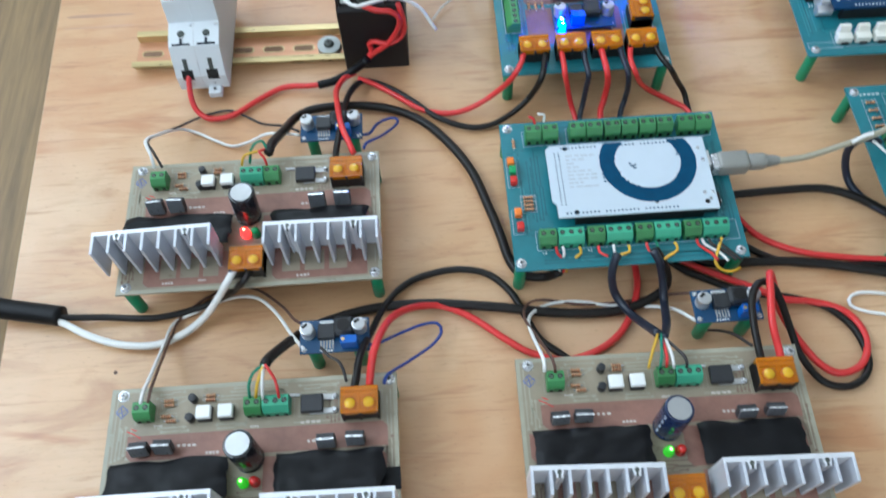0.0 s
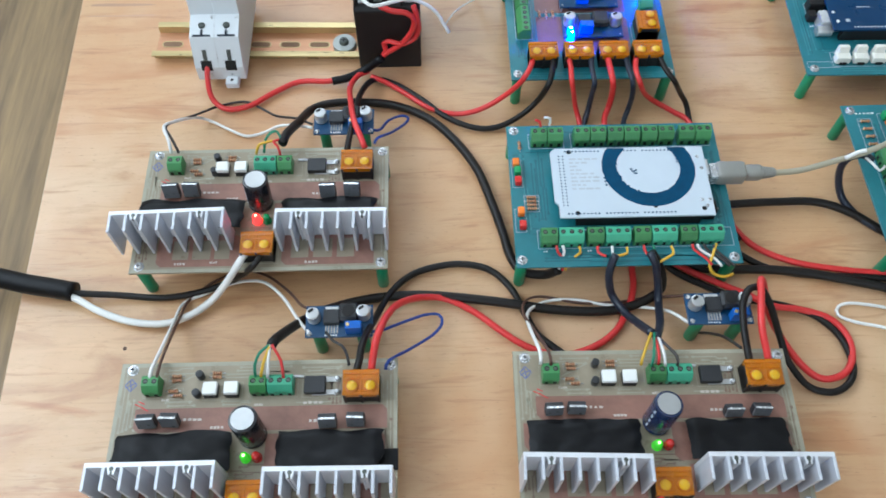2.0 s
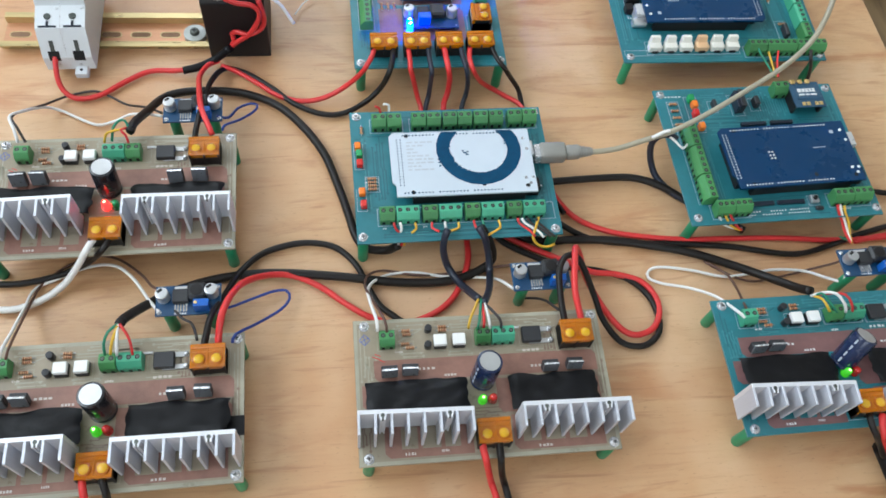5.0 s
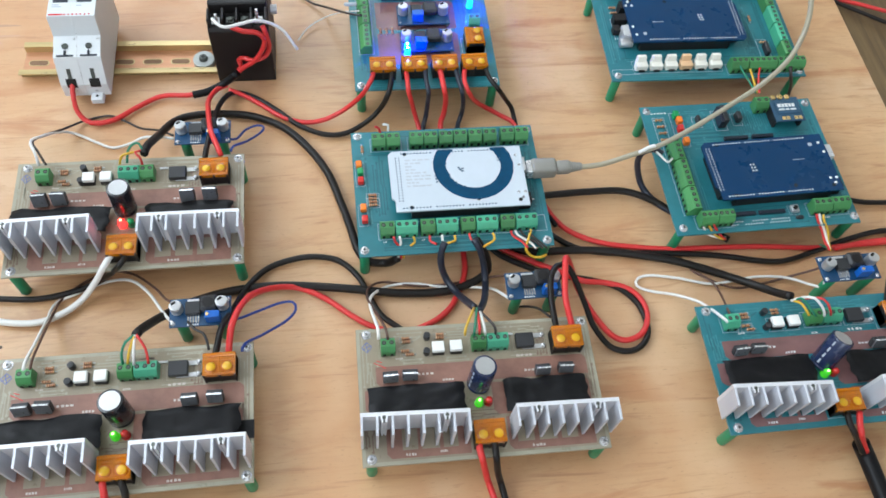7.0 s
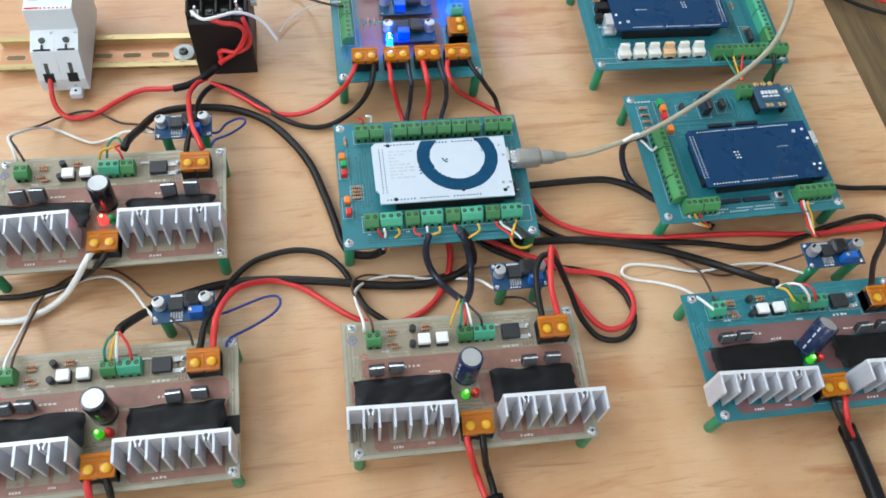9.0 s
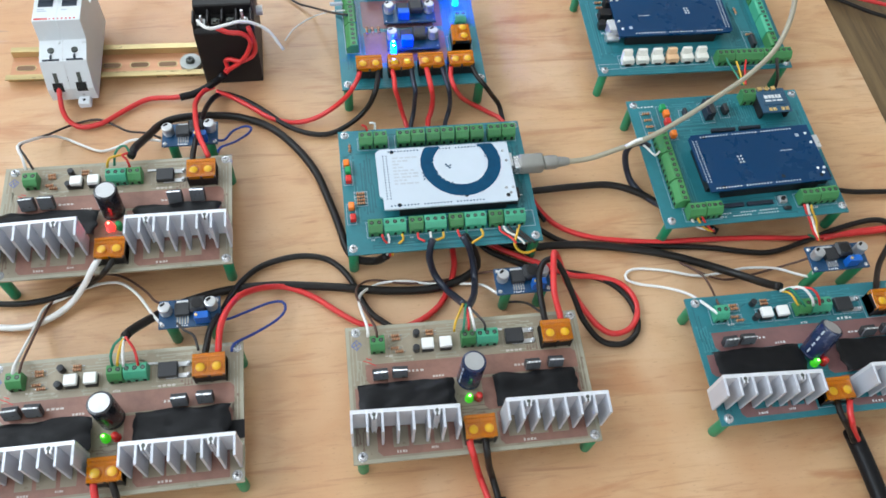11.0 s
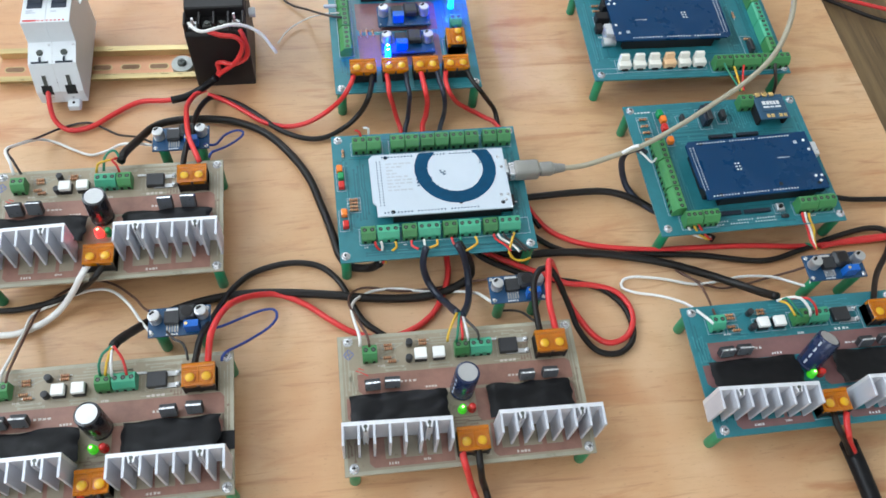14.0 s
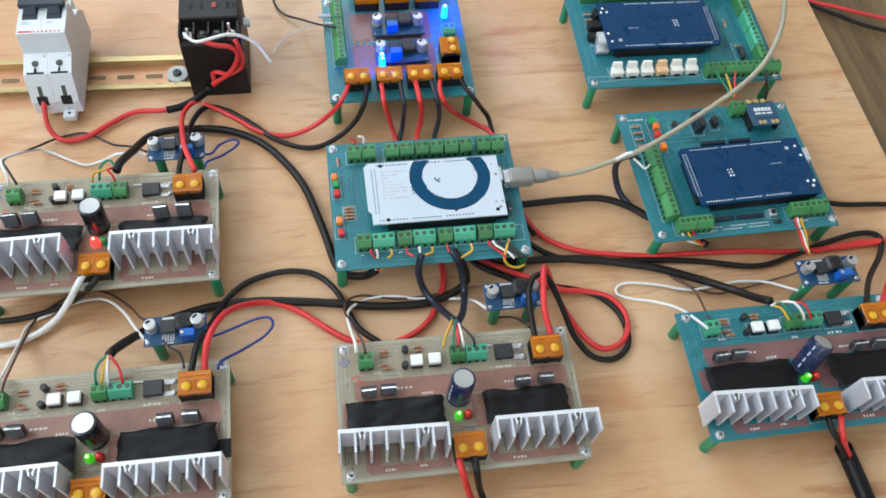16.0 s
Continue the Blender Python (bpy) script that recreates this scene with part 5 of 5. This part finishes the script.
cable(white_pvc, 1.1, [(-243, -100, 32), (-242, -95, 34), (-243, -78, 21), (-244, -53, 3.2), (-242, -36, -4.5), (-228, -29, -4.5), (-215, -24, -3.2), (-201, -23, 0.6), (-188, -26, 3.2), (-175, -39, 8.2), (-163, -58, 15), (-155, -69, 20)], "thin white wire from a driver to a step-down module")
cable(brown_pvc, 0.9, [(-239, -100, 32), (-238, -95, 34), (-241, -76, 18), (-241, -47, 0.6), (-238, -33, -4.5), (-223, -20, -4.5), (-205, -14, -3.2), (-189, -18, -1.9), (-172, -33, 3.2), (-162, -47, 13), (-152, -55, 20)], "thin brown wire from a driver to a step-down module")
cable(black_pvc, 3.06, [(-172, -86, 44), (-171, -80, 38), (-166, -66, 21), (-158, -51, 3.2), (-143, -42, -1.9), (-116, -36, -1.9), (-83, -35, -1.9), (-42, -40, -1.9), (-2, -47, -1.9), (30, -49, -1.9), (51, -45, -1.9), (66, -38, 0.6), (68, -34, 8.2), (64, -30, 21), (58, -24, 30)], "thick black sleeved signal cable on the plywood")
cable(green_pvc, 0.9, [(-182, -101, 33), (-182, -96, 38), (-179, -90, 42), (-173, -86, 44)], "thin green signal wire fanning into a terminal")
cable(white_pvc, 0.9, [(-175, -102, 33), (-174, -96, 40), (-173, -86, 44)], "thin white signal wire fanning into a terminal")
cable(red_pvc, 0.9, [(-166, -102, 33), (-167, -94, 40), (-172, -86, 44)], "thin red signal wire fanning into a terminal")
cable(yellow_pvc, 0.9, [(-179, -101, 33), (-177, -95, 39), (-173, -87, 44)], "thin yellow signal wire fanning into a terminal")
cable(black_pvc, 2.25, [(-125, -100, 31), (-123, -94, 34), (-121, -79, 30), (-116, -58, 13), (-107, -34, 0.6), (-93, -19, -3.2), (-75, -13, -3.2), (-58, -12, -3.2), (-41, -17, -3.2), (-28, -31, -3.2), (-20, -50, -3.2), (-13, -64, -3.2), (-2, -74, -3.2), (10, -84, -3.2)], "black power wire arching between two drivers")
cable(red_pvc, 2.25, [(-116, -100, 31), (-115, -94, 36), (-112, -83, 44), (-107, -66, 36), (-100, -52, 23), (-87, -40, 5.7), (-71, -38, -1.9), (-53, -47, -3.2), (-36, -61, -3.2), (-20, -72, -3.2), (0, -78, -3.2), (21, -73, -3.2), (37, -62, -3.2), (47, -46, -3.2), (52, -32, -3.2), (53, -18, -3.2), (53, 17, -3.2), (50, 71, -3.2), (48, 100, 0.6), (52, 112, 3.2), (53, 115, 16), (51, 115, 29), (50, 125, 31), (49, 136, 32)], "red power wire arching between two drivers")
cable(blue_pvc, 1.0, [(-108, -96, 27), (-106, -91, 28), (-94, -78, 13), (-80, -65, 3.2), (-74, -56, 0.6), (-76, -50, 0.6), (-85, -50, 0.6), (-99, -56, 3.2), (-112, -65, 12), (-121, -69, 20)], "thin blue wire loop behind a driver")
cable(blue_pvc, 1.0, [(-117, 66, 27), (-115, 70, 28), (-106, 86, 13), (-97, 101, 3.2), (-95, 106, 3.2), (-100, 108, 3.2), (-109, 102, 5.7), (-115, 88, 13), (-122, 84, 20)], "thin blue wire loop behind a driver")
cable(white_pvc, 1.1, [(-18, -97, 33), (-18, -91, 36), (-21, -71, 23), (-21, -57, 11), (-15, -46, 0.6), (-3, -40, -3.2), (14, -40, -3.2), (32, -44, -3.2), (57, -47, -1.9), (70, -52, 3.2), (77, -66, 17)], "thin white wire from a driver to a step-down module")
cable(brown_pvc, 0.9, [(-12, -98, 33), (-13, -91, 36), (-19, -71, 23), (-23, -55, 11), (-20, -42, 0.6), (-9, -37, -3.2), (16, -42, -3.2), (41, -42, -3.2), (62, -40, -1.9), (82, -48, 17)], "thin brown wire from a driver to a step-down module")
cable(navy_sleeve, 2.61, [(35, -26, 32), (33, -29, 28), (32, -34, 18), (36, -40, 3.2), (43, -53, 3.2), (47, -66, 16), (50, -78, 30)], "dark blue-black signal cable between two boards")
cable(navy_sleeve, 2.61, [(56, -25, 32), (60, -30, 27), (64, -35, 13), (65, -46, 3.2), (60, -66, 16), (52, -82, 32)], "dark blue-black signal cable between two boards")
cable(yellow_pvc, 0.9, [(40, -99, 33), (41, -95, 38), (49, -79, 32)], "thin signal wire fanning into a terminal")
cable(green_pvc, 0.9, [(46, -100, 33), (47, -95, 38), (51, -79, 32)], "thin signal wire fanning into a terminal")
cable(white_pvc, 0.9, [(54, -100, 33), (53, -95, 38), (53, -82, 32)], "thin signal wire fanning into a terminal")
cable(red_pvc, 0.9, [(50, -99, 33), (50, -95, 38), (51, -82, 32)], "thin signal wire fanning into a terminal")
cable(black_thin, 0.9, [(61, -100, 33), (60, -96, 38), (53, -82, 32)], "thin signal wire fanning into a terminal")
cable(black_pvc, 2.25, [(104, -100, 31), (103, -92, 34), (103, -78, 36), (105, -63, 38), (111, -54, 38), (118, -54, 37), (125, -60, 28), (134, -73, 11), (140, -87, 1.5), (151, -102, -3.2), (166, -106, -3.2), (178, -99, -3.2), (182, -87, -3.2), (179, -70, -3.2), (168, -56, -3.2), (153, -49, -3.2), (136, -45, -1.9), (119, -42, -1.9), (98, -32, -1.9), (78, -19, -1.9), (68, -2, -1.9), (63, 16, -1.9)], "black power wire coiled on the plywood")
cable(red_pvc, 2.25, [(115, -100, 31), (114, -93, 34), (112, -79, 40), (115, -60, 42), (118, -49, 40), (123, -50, 30), (132, -58, 8), (142, -74, -1.9), (151, -91, -1.9), (161, -98, -1.9), (174, -95, -1.9), (182, -85, -1.9), (183, -71, -1.9), (175, -58, -1.9), (158, -51, -1.9), (139, -49, 0.6), (123, -40, 0.6), (105, -30, -0.7), (87, -19, -1.9), (71, -8, -1.9)], "red power wire coiled on the plywood")
cable(black_thin, 0.9, [(102, -88, 28), (98, -76, 16), (94, -68, 3.2), (85, -66, 0.6), (82, -66, 8.2), (86, -67, 16)], "thin black wire under a step-down module")
cable(black_pvc, 2.88, [(110, 29, -1.9), (132, 30, -1.9), (160, 31, -1.9), (188, 30, -1.9), (209, 21, -1.9), (227, 6, -1.9), (249, -9, -1.9), (264, -21, -1.9)], "thick black cable between two boards on the plywood")
cable(navy_sleeve, 2.52, [(214, 41, 32), (208, 44, 34), (200, 44, 32), (198, 43, 21), (202, 38, 5.7), (207, 29, -1.9), (216, 15, -1.9), (233, 2, -1.9), (258, -10, -1.9)], "dark cable bending down beside a controller board")
cable(red_pvc, 2.16, [(120, 29, -3.2), (128, 10, -3.2), (139, -4, -3.2), (160, -15, -3.2), (186, -21, -3.2), (217, -25, -3.2), (249, -26, -3.2), (291, -28, -3.2), (332, -32, -3.2), (371, -32, -3.2), (411, -30, -3.2), (455, -20, -3.2)], "long red supply wire lying on the plywood")
cable(black_pvc, 2.25, [(112, 9, -3.2), (124, -6, -3.2), (142, -19, -3.2), (166, -25, -3.2), (206, -28, -3.2), (250, -33, -3.2), (297, -42, -3.2), (330, -36, -3.2), (357, -28, -3.2), (394, -21, -3.2), (410, -26, -3.2), (403, -42, -1.9), (378, -66, 8.2), (355, -91, 26), (346, -104, 33)], "long black supply wire lying on the plywood")
cable(red_pvc, 2.16, [(350, -34, -3.2), (380, -30, -3.2), (415, -30, -3.2), (420, -39, -1.9), (391, -69, 13), (362, -98, 30), (356, -108, 33)], "red supply wire at a driver terminal")
cable(black_pvc, 3.06, [(80, -8, -1.9), (94, -17, -1.9), (111, -21, -1.9), (131, -21, -1.9), (158, -23, -1.9), (188, -29, -1.9), (218, -37, -1.9), (247, -49, -1.9), (267, -64, 5.7), (277, -78, 18), (281, -86, 28)], "thick black sleeved signal cable on the plywood")
cable(yellow_pvc, 0.9, [(280, -90, 29), (282, -96, 36), (286, -104, 33)], "thin yellow signal wire fanning into a terminal")
cable(green_pvc, 0.9, [(280, -90, 29), (282, -91, 34), (283, -94, 38), (291, -105, 33)], "thin green signal wire fanning into a terminal")
cable(white_pvc, 1.0, [(279, -90, 29), (284, -91, 36), (289, -95, 42), (295, -102, 38), (297, -105, 33)], "thin white signal wire fanning into a terminal")
cable(red_pvc, 0.9, [(280, -90, 29), (289, -92, 36), (295, -96, 42), (300, -101, 38), (302, -105, 33)], "thin red signal wire fanning into a terminal")
cable(white_pvc, 1.1, [(226, -104, 32), (223, -98, 30), (219, -79, 13), (209, -65, -1.9), (191, -59, -4.5), (182, -54, -4.5), (184, -48, -4.5), (194, -46, -4.5), (216, -50, -4.5), (238, -57, -3.2), (259, -56, -3.2), (278, -54, -3.2), (300, -57, -1.9), (313, -66, 3.2), (318, -73, 11), (317, -72, 18)], "thin white wire looping to a driver's input terminal")
cable(brown_pvc, 0.9, [(231, -104, 32), (232, -94, 26), (239, -71, 8.2), (238, -59, 3.2), (231, -48, -1.9), (227, -44, -3.2), (237, -52, -3.2), (257, -62, -3.2), (281, -60, -3.2), (305, -56, -1.9), (318, -57, 8.2), (324, -58, 18)], "thin brown wire crossing other cables")
cable(red_pvc, 2.16, [(298, -175, 32), (296, -182, 31), (296, -188, 29), (303, -191, 16), (309, -196, 7)], "red motor wire at a driver's front terminal")
cable(black_pvc, 2.16, [(289, -174, 32), (289, -182, 31), (291, -187, 29), (300, -191, 16), (306, -197, 7)], "black motor wire at a driver's front terminal")
cable(tape_black, 6.0, [(307, -190, 7), (311, -197, 1.9), (312, -212, 1.9), (313, -235, 1.9), (314, -267, 1.9)], "black rubber sleeve over a motor cable")
cable(red_pvc, 2.25, [(40, -169, 32), (40, -176, 31), (41, -182, 30), (44, -187, 16), (47, -191, 3.2), (50, -202, 0.6), (52, -209, 0.6)], "red motor wire at a driver's front terminal")
cable(black_pvc, 2.25, [(50, -170, 32), (50, -177, 31), (50, -183, 30), (52, -188, 16), (55, -192, 3.2), (57, -203, 0.6), (57, -210, 0.6)], "black motor wire at a driver's front terminal")
cable(tape_black, 6.0, [(56, -206, 1.9), (58, -217, 1.9), (63, -237, 1.9), (68, -260, 1.9)], "black rubber sleeve over a motor cable")
cable(red_pvc, 2.25, [(-190, -170, 32), (-189, -176, 31), (-188, -182, 30), (-190, -186, 16), (-192, -192, 0.6), (-187, -211, -0.7)], "red motor wire at a driver's front terminal")
cable(black_pvc, 2.25, [(-179, -170, 32), (-178, -176, 31), (-176, -182, 30), (-178, -187, 16), (-180, -194, 0.6), (-177, -212, -0.7)], "black motor wire at a driver's front terminal")
cable(red_pvc, 1.98, [(21, 137, 32), (22, 126, 31), (22, 116, 29), (25, 115, 16), (28, 112, 3.2), (31, 101, -3.2), (35, 61, -3.2)], "red wire between power board and controller board")
cable(navy_sleeve, 1.98, [(37, 136, 32), (37, 124, 31), (38, 114, 29), (38, 114, 16), (37, 111, 1.9), (33, 98, -3.2), (28, 62, -3.2)], "dark wire between power board and controller board")
cable(navy_sleeve, 1.98, [(62, 137, 32), (63, 124, 31), (65, 114, 29), (67, 112, 16), (67, 112, 1.9), (62, 99, -3.2), (55, 60, -3.2)], "dark wire between power board and controller board")
cable(red_pvc, 1.98, [(70, 136, 32), (68, 124, 31), (70, 114, 29), (77, 117, 13), (86, 119, 1.9), (100, 113, -3.2), (112, 101, -3.2), (117, 68, -3.2), (121, 26, -3.2)], "red wire between power board and controller board")
cable(black_pvc, 1.98, [(86, 136, 32), (89, 124, 31), (95, 115, 28), (103, 117, 13), (110, 115, 1.9), (112, 105, -3.2), (113, 73, -3.2), (116, 34, -3.2), (129, 2, -3.2)], "black wire between power board and controller board")
cable(red_pvc, 1.98, [(13, 233, 33), (8, 239, 38), (7, 257, 34), (11, 319, 5.7), (12, 369, -15.0), (4, 433, -18.0)], "red wire leaving the power board's rear terminal")
cable(black_pvc, 1.98, [(23, 234, 33), (19, 240, 38), (17, 260, 34), (22, 319, 5.7), (25, 368, -15.0), (21, 432, -18.0)], "black wire leaving the power board's rear terminal")
cable(red_pvc, 1.98, [(40, 233, 33), (38, 239, 38), (37, 261, 34), (42, 318, 5.7), (46, 367, -15.0), (48, 430, -18.0)], "red wire leaving the power board's rear terminal")
cable(red_pvc, 1.98, [(61, 232, 33), (59, 238, 38), (64, 260, 34), (77, 316, 5.7), (87, 365, -15.0), (98, 428, -18.0)], "red wire leaving the power board's rear terminal")
cable(black_pvc, 1.98, [(72, 232, 33), (71, 237, 38), (75, 259, 34), (88, 316, 5.7), (101, 364, -15.0), (114, 427, -18.0)], "black wire leaving the power board's rear terminal")
cable(red_pvc, 1.98, [(-226, 231, 40), (-221, 244, 38), (-216, 255, 32), (-209, 273, 19), (-186, 280, 13), (-162, 275, 19), (-136, 255, 37), (-123, 232, 55), (-117, 219, 61)], "red wire from the breaker to the relay socket")
cable(red_pvc, 1.98, [(-88, 218, 61), (-91, 234, 59), (-97, 265, 43), (-110, 297, 23), (-136, 315, 3), (-156, 313, -4), (-178, 333, -13), (-201, 359, -18), (-225, 394, -19)], "red wire behind the relay socket")
cable(red_pvc, 1.98, [(-115, 219, 61), (-115, 237, 59), (-122, 263, 43), (-133, 280, 23), (-150, 304, 1), (-163, 336, -13), (-181, 374, -18), (-194, 409, -19)], "red wire behind the relay socket")
cable(red_pvc, 1.8, [(-87, 219, 59), (-77, 245, 43), (-58, 280, 13), (-28, 290, 1), (-4, 285, 3), (8, 272, 15), (16, 248, 27)], "red wire from the relay socket along the board's back edge")
cable(pale_pvc, 3.6, [(-270, 395, -18.0), (-255, 350, -18.0), (-238, 338, -18.0), (-214, 326, -18.0), (-188, 318, -18.0), (-173, 319, -18.0), (-158, 334, -18.0), (-138, 364, -18.0)], "pale blue-grey cable lying on the floor")
cable(white_pvc, 1.3, [(-126, 162, 67), (-122, 155, 69), (-116, 152, 68), (-105, 156, 67), (-93, 161, 65), (-82, 163, 59), (-73, 162, 51), (-68, 159, 43), (-64, 156, 37)], "white wire arching from the relay socket")
cable(black_thin, 1.0, [(-119, 217, 63), (-113, 234, 60), (-102, 262, 47), (-88, 277, 28), (-72, 283, 5.7), (-65, 280, -4.5), (-60, 259, -4.5), (-52, 249, -4.5), (-39, 238, 0.6), (-27, 215, 18), (-16, 196, 33), (-10, 195, 33)], "thin black wire to the power board's side terminal")
cable(white_pvc, 0.6, [(-65, 204, -3.2), (-56, 218, -3.2), (-41, 227, -0.7), (-26, 219, 13), (-12, 200, 33)], "thin white wire to the power board's side terminal")
cable(usb_pvc, 2.07, [(143, 34, 30), (150, 34, 30), (166, 35, 31), (189, 40, 34), (209, 43, 40), (234, 52, 46), (267, 67, 54), (297, 82, 62), (319, 97, 70), (330, 110, 80), (335, 122, 92), (335, 134, 104), (331, 147, 120), (332, 186, 130)], "pale grey translucent computer cable above the boards")
cable(white_pvc, 1.4, [(193, 39, 38), (201, 42, 40), (206, 42, 42)], "white wrap on the computer cable")
cable(white_pvc, 0.9, [(208, 43, 34), (212, 37, 34), (216, 32, 33), (221, 36, 32)], "thin white wire at a side terminal")
cable(green_pvc, 0.9, [(304, 131, 32), (306, 122, 30), (310, 111, 28), (309, 97, 32)], "thin green wire between two boards")
cable(yellow_pvc, 0.9, [(313, 124, 30), (314, 116, 28), (310, 97, 32)], "thin yellow wire between two boards")
cable(red_pvc, 0.9, [(322, 125, 30), (319, 116, 28), (312, 97, 32)], "thin red wire between two boards")
cable(black_thin, 1.4, [(350, 125, 30), (350, 119, 26), (357, 119, 11), (359, 117, -1.9), (349, 106, -3.2), (338, 88, -3.2)], "black wire leaving a front terminal")
cable(white_pvc, 0.9, [(231, -21, 28), (233, -23, 25), (239, -26, 18), (250, -28, 15), (255, -25, 11)], "thin signal wire hanging from a front terminal")
cable(yellow_pvc, 0.9, [(236, -21, 28), (238, -24, 25), (244, -27, 18), (251, -29, 15), (255, -26, 11)], "thin signal wire hanging from a front terminal")
cable(red_pvc, 0.9, [(240, -22, 28), (242, -24, 25), (248, -27, 18), (252, -29, 15), (255, -26, 11)], "thin signal wire hanging from a front terminal")
cable(red_pvc, 1.0, [(324, -19, 28), (325, -24, 25), (330, -28, 18), (327, -39, 21), (325, -50, 26)], "thin signal wire from controller to step-down module")
cable(white_pvc, 1.0, [(326, -19, 28), (327, -24, 25), (332, -28, 18), (329, -39, 21), (325, -50, 26)], "thin signal wire from controller to step-down module")
cable(yellow_pvc, 1.0, [(329, -20, 28), (330, -24, 25), (335, -29, 18), (330, -39, 21), (325, -50, 26)], "thin signal wire from controller to step-down module")
cable(green_pvc, 0.9, [(329, -37, 11), (330, -42, 16), (328, -47, 23)], "thin green wire end beside a step-down module")
cable(red_pvc, 0.9, [(-1, -17, 29), (0, -20, 26), (5, -22, 18), (4, -26, 12)], "thin signal wire hanging from a front terminal")
cable(white_pvc, 0.9, [(3, -17, 29), (4, -20, 26), (3, -22, 18), (2, -25, 12)], "thin signal wire hanging from a front terminal")
cable(yellow_pvc, 0.9, [(13, -18, 29), (14, -21, 26), (7, -23, 18), (6, -26, 12)], "thin signal wire hanging from a front terminal")
cable(red_pvc, 0.9, [(25, -18, 29), (25, -22, 28), (29, -26, 30)], "thin signal wire fanning into a terminal")
cable(white_pvc, 0.9, [(34, -18, 29), (34, -22, 28), (34, -26, 30)], "thin signal wire fanning into a terminal")
cable(yellow_pvc, 0.9, [(43, -19, 29), (43, -23, 28), (36, -26, 30)], "thin signal wire fanning into a terminal")
cable(red_pvc, 0.9, [(54, -18, 29), (55, -23, 28), (60, -29, 27)], "thin signal wire fanning into a terminal")
cable(green_pvc, 0.9, [(60, -18, 29), (61, -23, 28), (62, -29, 27)], "thin signal wire fanning into a terminal")
cable(yellow_pvc, 0.9, [(71, -19, 29), (72, -24, 28), (63, -29, 27)], "thin signal wire fanning into a terminal")
cable(red_pvc, 0.9, [(85, -18, 29), (86, -21, 27), (93, -26, 25), (96, -31, 25)], "thin signal wire hanging over the board's edge")
cable(white_pvc, 0.9, [(88, -18, 29), (90, -21, 27), (99, -27, 25), (102, -32, 25)], "thin signal wire hanging over the board's edge")
cable(black_thin, 0.9, [(92, -18, 29), (94, -21, 27), (103, -27, 25), (107, -32, 25)], "thin signal wire hanging over the board's edge")
cable(black_thin, 0.9, [(98, -19, 29), (100, -22, 27), (106, -27, 25), (110, -32, 25)], "thin signal wire hanging over the board's edge")
cable(yellow_pvc, 1.0, [(100, -18, 29), (97, -25, 26), (95, -31, 23), (99, -34, 18), (105, -36, 18), (111, -34, 18)], "yellow wire loop hanging over the board's edge")
cable(red_pvc, 0.9, [(-4, 73, 33), (-5, 75, 36), (-8, 75, 38)], "short red wire stub at a rear terminal")
cable(white_pvc, 0.9, [(2, 74, 33), (2, 76, 38), (-2, 76, 39)], "short white wire stub at a rear terminal")
cable(black_thin, 0.9, [(-145, -69, 21), (-140, -75, 21), (-135, -78, 21), (-131, -86, 28), (-129, -94, 30)], "thin black wire under a step-down module")
cable(black_pvc, 2.16, [(349, 17, -3.2), (367, 13, -3.2), (390, 7, -3.2), (415, 5, -3.2), (455, 2, -3.2), (497, 4, -3.2)], "black cable leaving from under a controller board")
cable(red_pvc, 1.98, [(439, 278, -19.0), (461, 253, -19.0), (487, 242, -19.0), (513, 231, -19.0), (549, 217, -19.0), (602, 198, -19.0)], "red wire crossing the floor")
cable(black_pvc, 1.98, [(433, 278, -19.0), (459, 249, -19.0), (483, 232, -19.0), (507, 216, -19.0), (542, 201, -19.0), (594, 180, -19.0)], "black wire crossing the floor")

# ---- floor planks and windows, piece by piece ----
floor = bpy.data.objects["floor"]
me = bpy.data.meshes.new("plank")
bm = box(-0.0891, 0.0891, -0.6, 0.6, -0.012, 0, 0.0004)
bm.to_mesh(me)
bm.free()
me.materials.append(plank_wood)
rnd = random.Random(4)
for i in range(21):
    shift = rnd.choice((0.0, 0.3, 0.6, 0.9))
    for j in range(5):
        y0 = max(FRONT - 0.1, FRONT - 0.1 - shift + 1.2006 * j)
        y1 = min(BACK + 0.1, FRONT - 0.1 - shift + 1.2006 * j + 1.2)
        if i and y1 - y0 > 0.05:
            p = new("plank", me)
            p.parent = floor
            p.matrix_world = pose(-1.30 + 0.1785 * i, (y0 + y1) / 2, FLOOR, 0, 0, 0) @ Matrix.Diagonal((1, (y1 - y0) / 1.2, 1, 1))


def window(name, x, y, w, sill, head, rz):
    o = tagged(new(name), "white-framed window with two clear panes", "window", kind="structure")
    o.matrix_world = pose(x, y, FLOOR, 0, 0, rz)
    for x0, x1, z0, z1 in ((-w / 2, w / 2, sill, sill + 0.05), (-w / 2, w / 2, head - 0.05, head), (-w / 2, -w / 2 + 0.05, sill + 0.05, head - 0.05), (w / 2 - 0.05, w / 2, sill + 0.05, head - 0.05), (-0.03, 0.03, sill + 0.05, head - 0.05)):
        part("window_frame", box(x0 * 1000, x1 * 1000, 80, 115, z0 * 1000, z1 * 1000, 4), frame_paint, o)
    return o


window("window_1", LEFT, 0.15, 1.8, 0.65, 2.05, 90)
window("window_2", -0.30, BACK, 1.4, 0.80, 2.20, 0)
window("south_fill_window", -0.10, FRONT, 1.6, 0.80, 2.05, 180)
